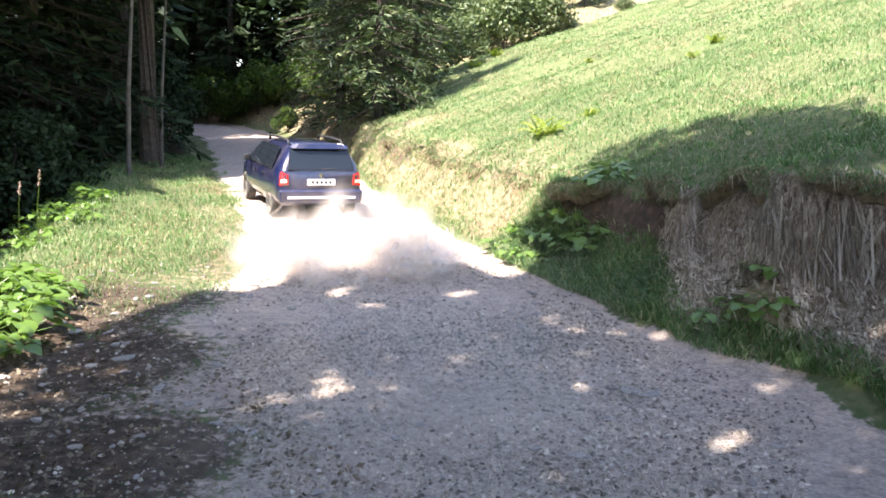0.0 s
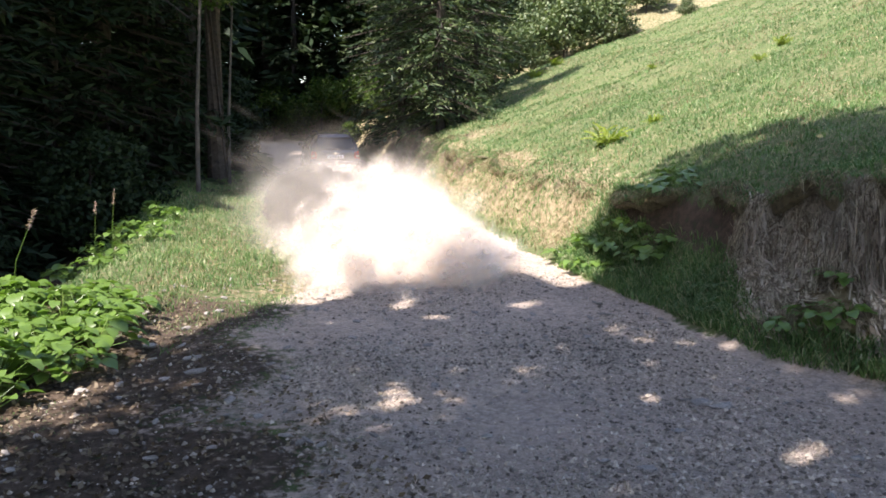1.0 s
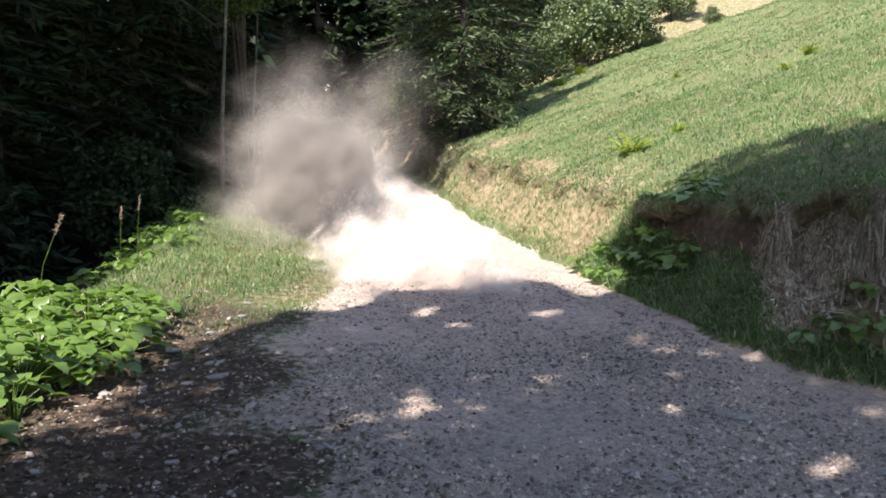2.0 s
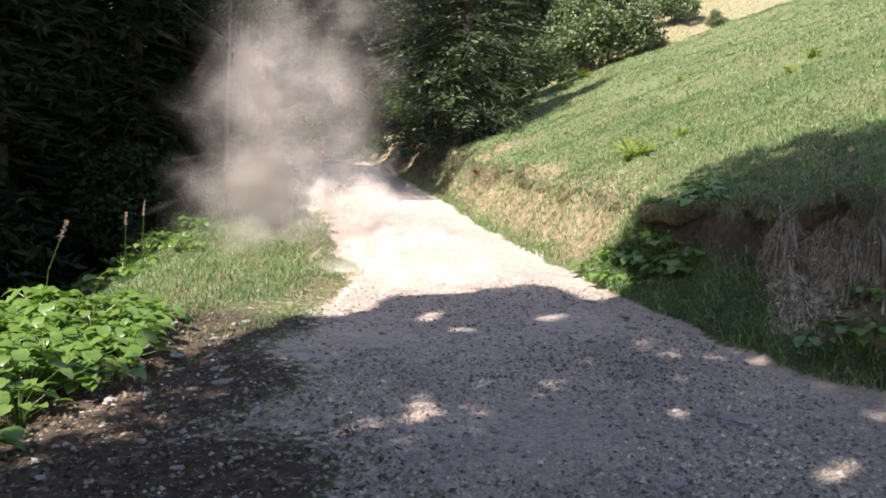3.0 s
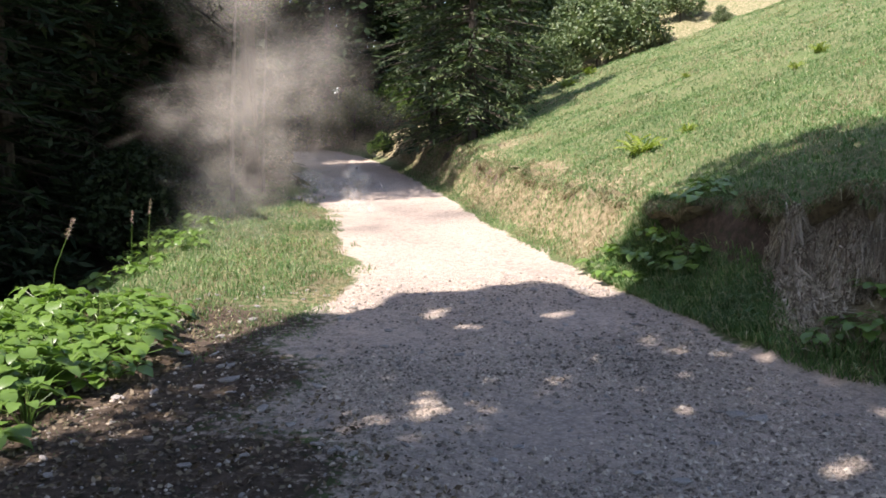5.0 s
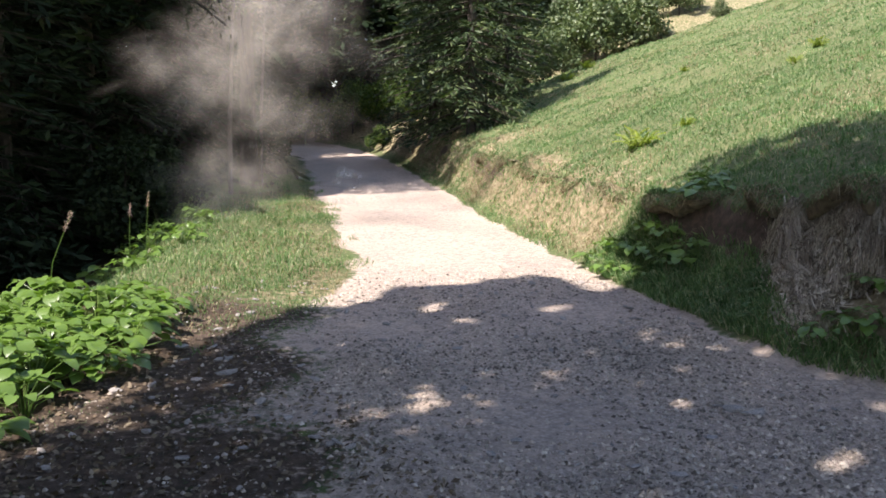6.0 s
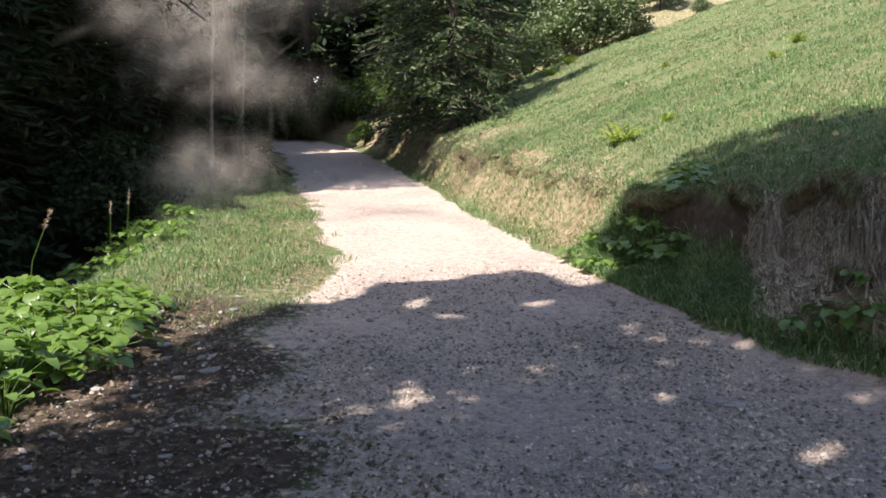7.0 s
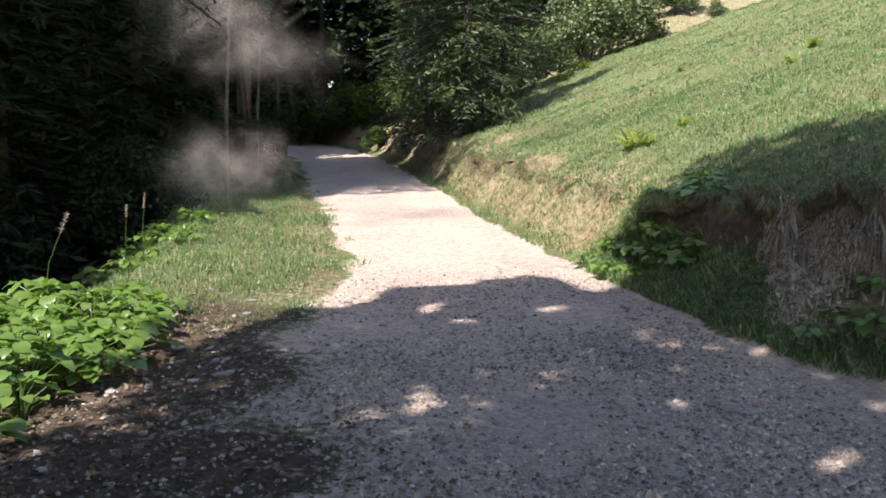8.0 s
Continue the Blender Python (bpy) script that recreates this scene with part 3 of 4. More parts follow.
def thin_crown(tree, seed):
    """Opens the gaps in a crown through which the sun reaches the track, and ends it where the shade ends."""
    rng = np.random.default_rng(seed)
    crown = [c for c in tree.children if c.name.split(".")[0] == "crown"][0]
    bpy.context.view_layer.update()
    m = np.array(tree.matrix_basis)
    co = np.empty(len(crown.data.vertices) * 3)
    crown.data.vertices.foreach_get("co", co)
    co = co.reshape(-1, 4, 3)
    w = co.mean(1) @ m[:3, :3].T + m[:3, 3]
    sx, sy = (w[:, k] - TO_SUN[k] * (w[:, 2] - 0.28) / TO_SUN.z for k in (0, 1))
    keep = np.full(len(w), True)
    for gx, gy, r in [(-0.21, 7.02, 0.3), (0.99, 7.81, 0.22), (2.22, 8.0, 0.2), (1.95, 7.0, 0.24), (1.94, 6.08, 0.18), (2.79, 5.78, 0.3), (-1.07, 5.74, 0.22), (-0.14, 10.5, 0.36), (0.27, 9.8, 0.24), (1.41, 10.4, 0.3), (3.21, 8.48, 0.22), (-0.69, 7.5, 0.16)]:
        turn = np.arctan2(sy - gy, sx - gx)
        keep &= np.hypot(sx - gx, (sy - gy) * 1.15) > r * (0.78 + 0.28 * np.sin(2 * turn + gx * 9) + 0.22 * np.sin(5 * turn + gy * 7)) * rng.uniform(0.8, 1.1, len(w))
    edge = np.interp(sx, [-6, -3.4, -3.0, -2.5, -2.1, -1.3, -0.9, -0.5, 0.6, 1.3, 2.0, 2.9], [6.9, 7.0, 7.9, 8.9, 9.7, 10.4, 10.6, 11.9, 11.7, 12.5, 11.5, 11.5])
    keep &= ~((sy > edge + rng.normal(0, 0.12, len(w)) + 0.42 * sines(sx, sy, 4.5, 63) + 0.05) & (sx < 2.9) & (sy < 16))
    v = co[keep].reshape(-1, 3)
    i = np.arange(len(v) // 4) * 4
    crown.data = mesh_of("crown", v, np.stack([i, i + 1, i + 2, i + 3], 1), LEAVES)


def make_woods():
    rng = random.Random(5)
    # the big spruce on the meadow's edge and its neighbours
    big = stand(make_spruce(13, 2.9, 21, 56, 64, 0.02, "big spruce with drooping branches down to the meadow", spray=(0.36, 0.07), material=LIT_NEEDLES), 0.9, 31.5, 20)
    again(big, -0.6, 36.0, 140, 1.05, "dark spruce standing behind the big one beside the track")
    again(big, 2.6, 37.5, 250, 0.8)
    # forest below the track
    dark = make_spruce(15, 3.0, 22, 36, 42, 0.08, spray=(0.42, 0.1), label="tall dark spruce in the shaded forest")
    stand(dark, -9.6, 27, 0, 1.5)
    old = make_spruce(22, 3.4, 26, 30, 46, 0.33, "old spruce with a thick dark bare trunk beside the track", spray=(0.5, 0.14))
    stand(old, -6.3, 27.3, 0)
    again(old, -8.6, 33.5, 130, 0.9)
    again(old, -11.8, 29.5, 250, 1.0)
    spots = [(-12.4, 17.2), (-12.9, 14.2), (-13.6, 20.6), (-10.6, 20.8), (-11.2, 30), (-12.2, 24.8), (-14.5, 24), (-8.6, 31), (-11.5, 22.5), (-10.5, 34), (-14, 27), (-13, 19), (-16.5, 22), (-18, 30), (-13.5, 36), (-9.5, 39), (-20, 38),
             (-17, 15), (-21, 20), (-24, 27), (-15.5, 45), (-22, 46), (-14.5, 10), (-19, 8), (-24, 13), (-28, 20), (-16, 3), (-21, 0), (-27, 6), (-30, 33), (-28, 41)]
    for x, y in spots:
        grown(dark, 15, x + rng.uniform(-0.5, 0.5), y + rng.uniform(-0.5, 0.5), rng.uniform(0, 360), rng.uniform(0.9, 1.0))
    for x, y in [(-11.6, 18.4), (-13.0, 16.3), (-12.3, 20.4), (-12.6, 10.4), (-12.9, 13.2), (-10.2, 24.5), (-8.8, 28.5), (-11, 12)]:
        grown(dark, 15, x, y, rng.uniform(0, 360), rng.uniform(0.9, 1.0))
    for x, y in [(-9.0, 55), (-4, 52.0), (0.8, 53), (-12.5, 54), (-6.5, 57), (-12, 51), (-6.5, 53), (-1.5, 50), (3, 47.5), (-17, 54), (-10, 58), (-3, 58), (4, 55), (-25, 55), (10, 60), (17, 62), (25, 66), (33, 66), (-32, 52), (41, 70), (7, 68), (13, 72), (-40, 46), (-36, 26), (-38, 36), (20, 74), (29, 76)]:
        again(dark, x + rng.uniform(-0.6, 0.6), y + rng.uniform(-0.6, 0.6), rng.uniform(0, 360), rng.uniform(0.95, 1.25), "dark spruce in the wood behind the bend")
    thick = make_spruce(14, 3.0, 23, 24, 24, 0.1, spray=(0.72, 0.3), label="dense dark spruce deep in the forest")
    stand(thick, -13.2, 6.5, 0)
    for k in range(46):
        x, y = -14.0 - (k % 6) * 3.0 + rng.uniform(-0.8, 0.8), -14 + (k // 6) * 4.6 + rng.uniform(-1, 1)
        grown(thick, 14, x, y, rng.uniform(0, 360), rng.uniform(0.9, 1.0))
    for x, y in [(-9.2, -2.0), (-10.5, 3.0), (-8.4, -6.5), (-11.5, -9), (-6.5, -10), (-14.6, 11.8), (-14.8, 18.2), (-9.2, 34.5), (-16, 33), (-11.5, 41), (-19, 24), (-17, 41), (-26, 48), (-30, 57), (-14, 62), (-20, 68), (-33, 45), (-38, 52)]:
        grown(thick, 14, x, y, rng.uniform(0, 360), rng.uniform(0.9, 1.0))
    for x, y, size in [(-9.0, 52.5, 1.3), (-5, 51.5, 1.2), (0.5, 52, 1.2), (-3, 53.5, 1.3), (-12.5, 53, 1.2), (2.2, 50.5, 1.0), (-15, 50.5, 1.1), (-7, 50.2, 1.05), (-1.2, 48.6, 0.9), (3.5, 52.5, 1.1), (-10.5, 56, 1.4), (-4, 57, 1.4), (1.5, 57, 1.4), (-17.5, 55, 1.3), (6, 57, 1.2)]:
        again(thick, x, y, rng.uniform(0, 360), size, "dense dark spruce behind the bend")
    # slim trunks at the forest edge
    slim = make_broadleaf(11, [(0.4, 0, 8.0, 1.8), (-0.8, 0.6, 9.5, 1.6), (0.9, -0.5, 10.3, 1.5), (-0.6, -0.8, 6.8, 1.2)], 4200, 31, "slim grey-barked young tree at the forest edge", LEAVES, 0.13, PALE_BARK, 0.5, trunk=0.0062)
    stand(slim, -5.9, 23.2, 10)
    again(slim, -5.7, 26.2, 25, 0.85)
    # tall trees beside and behind the viewpoint: they shade the near track
    blobs = [(-0.5, 0.5, 10.0, 2.6), (2.5, 0.5, 10.5, 2.3), (0.5, -2.0, 11.5, 2.4), (1.0, 2.2, 8.4, 1.9), (-2.0, -1.5, 9.0, 2.2), (2.8, -1.5, 12.5, 2.1), (-0.4, 0.4, 12.8, 2.0)]
    broad = make_broadleaf(14, blobs, 9000, 33, "tall leafy tree shading the near track", LEAVES, 0.2, BARK, 0.6)
    stand(broad, -6.95, -0.3, 0, 1.25)
    for x, y, turn, size in [(-10.0, -5.0, 70, 1.2), (-2.6, -2.6, 150, 1.45), (-4.5, -5.5, 300, 1.4), (3.0, -3.5, 20, 1.5)]:
        again(broad, x, y, turn, size)
    lean = make_broadleaf(16, [(0.2, 0.0, 13.6, 1.9), (1.0, 1.2, 14.2, 1.5), (-0.6, -1.0, 13.0, 1.6), (1.6, 0.4, 15.2, 1.6), (0.6, 1.6, 12.6, 1.3)], 7000, 39, "tall leafy tree below the track edge", LEAVES, 0.2, BARK, 0.5)
    stand(lean, -8.0, 3.6, 0)
    high = make_broadleaf(21, [(0.3, 0.5, 16.0, 2.3), (2.2, 0.8, 17.2, 2.0), (-1.2, -0.6, 17.5, 2.0), (0.8, -1.8, 18.2, 2.0), (0.8, 1.0, 19.2, 1.9), (1.6, -0.6, 15.0, 1.6)], 8200, 34, "very tall leafy tree over the near bank", LEAVES, 0.22, BARK, 0.6)
    stand(high, -5.8, 3.2, 0)
    for k, tree in enumerate([o for o in scene.objects if o.name.startswith("deciduous_tree") and o.location.y < 5 and o.parent is None]):
        thin_crown(tree, 70 + k)
    # its low limb reaches into view
    bm, r = bmesh.new(), np.random.default_rng(8)
    pts = [(0.1, 0, 6.2), (1.4, 2.4, 5.5), (2.5, 4.4, 4.3), (3.75, 4.9, 3.3)]
    tube(bm, pts, [0.07, 0.05, 0.025, 0.006], 6)
    limb = part("low_limb", bm, BARK, high, "thin limb with drooping dark needles")
    q = r.uniform(0.45, 1.0, 1100)
    c = np.stack([np.interp(q * 3, [0, 1, 2, 3], [p[k] for p in pts]) for k in range(3)], 1) + r.normal(0, 0.10, (1100, 3))
    v, f = sprays(c, r.normal(0, 1, (1100, 3)) + np.array([0.5, 0.3, -0.3]), 0.1, 0.011, r)
    tagged(part("needle_foliage", mesh_of("needle_foliage", v, f, SHADE_NEEDLES), None, limb), kind="stuff")
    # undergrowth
    # leafy bushes in the dark needle colour, which stands in for forest shade
    bush = make_broadleaf(2.6, [(0, 0, 1.3, 1.1), (0.9, 0.2, 1.0, 0.9), (-0.8, 0.4, 0.9, 0.9), (0.1, -0.8, 0.8, 0.8), (0.3, 0.6, 1.9, 0.8)], 5200, 35, "forest bush with shade put into its dark leaf colour", SHADE_NEEDLES, 0.1, BARK, 0.1, "forest_shrub", "undergrowth", 0.02)
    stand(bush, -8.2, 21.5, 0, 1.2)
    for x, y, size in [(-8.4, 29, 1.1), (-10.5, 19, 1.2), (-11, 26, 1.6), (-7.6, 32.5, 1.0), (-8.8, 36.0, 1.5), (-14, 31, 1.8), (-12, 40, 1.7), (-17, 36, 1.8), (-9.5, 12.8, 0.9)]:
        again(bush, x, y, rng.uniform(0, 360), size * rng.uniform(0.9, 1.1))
    # hedge behind the bend and the lit bush on the bank beyond the big spruce
    hedge = make_broadleaf(3.0, [(0, 0, 1.5, 1.3), (1.2, 0.2, 1.2, 1.1), (-1.2, 0.3, 1.1, 1.1), (0.2, 0.4, 2.3, 1.0)], 5200, 36, "dense hedge shrub behind the bend of the track", LEAVES, 0.12, BARK, 0.1, "hedge_shrub", "hedge behind the bend", 0.02)
    stand(hedge, -5.2, 47.5, 0, 1.0)
    for x, y, size in [(-8.0, 48.5, 1.05), (-11, 48.8, 1.1), (-14, 49.5, 1.15), (-2.6, 46, 1.0), (-17.5, 50, 1.2), (-21, 50.5, 1.2), (-0.8, 43.0, 0.8)]:
        again(hedge, x, y, rng.uniform(0, 360), size)
    again(hedge, -3.2, 42.6, 40, 0.4, "bright green bush in the sun beside the bend")
    # shrubs along the top of the meadow
    top = make_broadleaf(3.2, [(0, 0, 1.6, 1.2), (1.0, 0.3, 1.3, 1.0), (-1.0, 0.1, 1.2, 1.0), (0.3, -0.2, 2.5, 0.9)], 4200, 37, "grey-green shrub along the top of the meadow", SILVER_LEAVES, 0.14, BARK, 0.1, "meadow_shrub", "shrubs along the meadow edge", 0.02)
    stand(top, 7.6, 44.5, 0, 1.15)
    for x, y, size in [(5.2, 43.8, 0.8), (9.8, 45, 1.0), (6.4, 47, 1.2), (3.9, 42.6, 0.9), (12.6, 47.5, 0.75), (8.5, 49, 1.3), (11.5, 51, 1.2), (15.5, 53, 1.0), (2.5, 44, 1.2), (5, 51, 1.5), (19.5, 57, 1.1), (23.5, 61, 1.2), (17.5, 49.5, 0.45), (14.2, 45.2, 0.35)]:
        again(top, x, y, rng.uniform(0, 360), size)


make_woods()


# ---- low plants ----
def leaf_mesh(length, width, seed, fold=0.18):
    """A broad leaf with a wavy rim, a folded midrib and a drooping tip."""
    rng = random.Random(seed)
    rows, n = [], 6
    for k in range(n + 1):
        q = k / n
        w = width * 0.5 * (math.sin(math.pi * min(1, q * 0.93 + 0.07)) ** 0.75) * (1.12 - 0.3 * q) + 0.002
        y, z = length * q, length * (0.12 * q - 0.42 * q * q)
        jag = 1 + rng.uniform(-0.12, 0.12)
        rows.append([(-w * jag, y - length * 0.08 * (1 - q), z + fold * w + rng.uniform(-0.006, 0.006)), (0, y, z), (w * jag, y - length * 0.08 * (1 - q), z + fold * w + rng.uniform(-0.006, 0.006))])
    v = [p for r in rows for p in r]
    f = []
    for k in range(n):
        a = k * 3
        f += [(a, a + 1, a + 4, a + 3), (a + 1, a + 2, a + 5, a + 4)]
    return mesh_of("leaf", v, f, HERB, True)


LEAF_SHAPES = [leaf_mesh(0.22, 0.22, 1), leaf_mesh(0.18, 0.20, 2), leaf_mesh(0.26, 0.24, 3), leaf_mesh(0.15, 0.14, 4)]


def make_herb(tall, count, seed, label, group, spread=0.4):
    rng = random.Random(seed)
    plant = new("leafy_plant")
    bm = bmesh.new()
    tips = []
    for k in range(count):
        a, r = rng.uniform(0, 6.283), spread * rng.uniform(0.25, 1.0)
        z = tall * rng.uniform(0.55, 1.0) * (1 - 0.25 * r / spread)
        tip = (r * math.cos(a), r * math.sin(a), z)
        tube(bm, [(0.02 * math.cos(a), 0.02 * math.sin(a), -0.05), (tip[0] * 0.35, tip[1] * 0.35, z * 0.6), tip], [0.006, 0.005, 0.003], 4)
        tips.append((tip, a))
    tagged(part("stalk", bm, HERB, plant), kind="stuff")
    for tip, a in tips:
        ob = part("leaf", rng.choice(LEAF_SHAPES), None, plant)
        s = rng.uniform(0.5, 0.98)
        ob.matrix_basis = pose(*tip, rng.uniform(-22, 14), rng.uniform(-18, 18), math.degrees(a) - 90 + rng.uniform(-50, 50)) @ Matrix.Diagonal((s, s, s, 1))
    return tagged(plant, label, "plant", group)


def make_plants():
    rng = random.Random(9)
    kinds = [make_herb(0.34, 26, 61, "leafy green plant with broad sunlit leaves on the verge", "leafy plants on the verge"),
             make_herb(0.27, 26, 62, "leafy green plant with broad sunlit leaves on the verge", "leafy plants on the verge"),
             make_herb(0.42, 26, 63, "tall leafy green plant on the verge", "leafy plants on the verge")]
    used = set()

    def put_plant(k, x, y, size, label="", group=""):
        m = pose(x, y, lift(x, y) - 0.02, 0, 0, rng.uniform(0, 360))
        if k not in used:
            used.add(k)
            ob = kinds[k]
            ob.matrix_basis = m @ Matrix.Diagonal((size, size, size, 1))
        else:
            ob = copy_thing(kinds[k], m)
            ob.scale = (size, size, size)
        return tagged(ob, label, group=group)

    for row in range(11):
        y = 6.2 + 0.41 * row
        x = float(np.interp(y, [6.2, 6.9, 8.2, 9.2, 10.3], [-3.55, -3.45, -3.1, -3.35, -3.8]))
        while x > -0.56 * y - 0.6:
            put_plant(rng.choice((0, 1, 2)), x + rng.uniform(-0.14, 0.14), y + rng.uniform(-0.14, 0.14), rng.uniform(0.75, 1.1))
            x -= 0.43
    for x, y in [(-5.0, 13.4), (-5.6, 13.8), (-5.2, 14.6), (-4.7, 15.2), (-5.5, 15.6), (-6.1, 15.0), (-5.0, 16.6), (-5.7, 17.0), (-6.3, 16.6), (-5.4, 18.2), (-6.2, 18.4), (-5.9, 19.6), (-4.9, 17.6)]:
        put_plant(rng.choice((0, 2)), x, y, rng.uniform(0.75, 1.0), "leafy plant in the shade at the forest edge", "leafy plants at the forest edge")
    for x, y, s in [(2.55, 12.3, 0.8), (2.75, 12.7, 0.75), (2.95, 12.2, 0.8), (2.3, 13.2, 0.7), (2.6, 13.4, 0.75), (3.05, 12.7, 0.7), (2.85, 11.8, 0.6), (2.7, 13.0, 0.7)]:
        put_plant(rng.choice((0, 1)), x, y, s, "broad-leaved plant at the foot of the bank", "plants on the bank")
    for x, y, s in [(3.15, 11.5, 0.8), (3.3, 11.8, 0.9), (3.2, 12.2, 0.85), (3.45, 11.5, 0.8), (3.55, 12.0, 0.9), (3.75, 12.2, 0.85), (3.9, 12.6, 0.8), (3.6, 12.7, 0.7), (4.1, 12.9, 0.7)]:
        put_plant(rng.choice((0, 1)), x, y, s, "broad-leaved plant hanging on the bank", "plants on the bank")
    for x, y, s in [(3.75, 8.25, 0.6), (3.95, 8.05, 0.7), (4.15, 7.9, 0.65), (4.25, 8.3, 0.6)]:
        put_plant(rng.choice((0, 1)), x, y, s, "low plant with broad leaves beside the track", "plants on the bank")

    # bright fern tuft in the meadow
    fern = new("fern")
    frond = bmesh.new()
    for k in range(9):
        q = k / 8
        y, z = 0.42 * q, 0.40 * q - 0.26 * q * q
        w = 0.085 * (1 - q) ** 0.7 + 0.004
        for s in (-1, 1):
            a = [frond.verts.new(p) for p in ((0, y, z), (s * w, y + 0.035, z - 0.015), (s * w * 0.6, y + 0.06, z - 0.01), (0, y + 0.04, z + 0.02))]
            frond.faces.new(a)
    frond = baked("frond", frond, foliage("fern_frond", [(0, (0.16, 0.24, 0.03)), (1, (0.3, 0.36, 0.07))], 0.4, 0.5))
    for k in range(34):
        ob = part("frond", frond, None, fern)
        s = rng.uniform(0.7, 1.15)
        ob.matrix_basis = pose(rng.uniform(-0.2, 0.2), rng.uniform(-0.12, 0.12), 0, rng.uniform(-5, 40), 0, rng.uniform(0, 360)) @ Matrix.Diagonal((s, s, s, 1))
    fern.matrix_basis = pose(3.85, 17.2, lift(3.85, 17.2))
    tagged(fern, "bright yellow-green fern tuft in the meadow", "fern", "ferns")
    for x, y, s in [(4.9, 17.6, 0.5), (8.6, 21.5, 0.5), (9.8, 23.0, 0.6), (5.3, 38.5, 1.0), (6.4, 39.5, 0.9), (7.4, 27, 0.4)]:
        f = copy_thing(fern, pose(x, y, lift(x, y), 0, 0, rng.uniform(0, 360)))
        f.scale = (s, s, s)
        tagged(f, "small green fern clump in the meadow")

    # flower spikes against the dark forest
    petals = foliage("petals", [(0, (0.4, 0.25, 0.28)), (1, (0.65, 0.5, 0.5))], 0.3, 0.6)
    for x, y, tall, lean in [(-4.75, 9.9, 1.2, 0.34), (-5.1, 14.3, 1.15, 0.08), (-5.35, 14.2, 1.1, 0.05)]:
        flower = new("wild_flower")
        bm = bmesh.new()
        tube(bm, [(0, 0, -0.05), (lean * 0.3, 0, tall * 0.5), (lean, 0, tall)], [0.006, 0.005, 0.003], 5)
        part("stem", bm, HERB, flower)
        r = np.random.default_rng(int(tall * 100))
        q = r.uniform(0.8, 1.0, 70)
        c = np.stack([lean * q ** 1.6, 0 * q, tall * q], 1) + r.normal(0, 0.008, (70, 3))
        v, f = sprays(c, r.normal(0, 1, (70, 3)) + np.array([0, 0, 0.4]), 0.034, 0.014, r, 0.0)
        part("flower_spike", mesh_of("flower_spike", v, f, petals), None, flower, "faded pink flower spike")
        flower.matrix_basis = pose(x, y, lift(x, y), 0, 0, rng.uniform(-20, 20))
        tagged(flower, "tall wild flower with a faded pink spike", "flower", "wild flowers")


make_plants()


# ---- stones and litter ----
def stone_mesh(seed, flat=0.55):
    rng = random.Random(seed)
    bm = bmesh.new()
    bmesh.ops.create_icosphere(bm, subdivisions=1, radius=0.5)
    for v in bm.verts:
        v.co *= rng.uniform(0.65, 1.15)
        v.co.z *= flat
        v.co.x *= 1.25
    return baked("stone", bm, STONE)


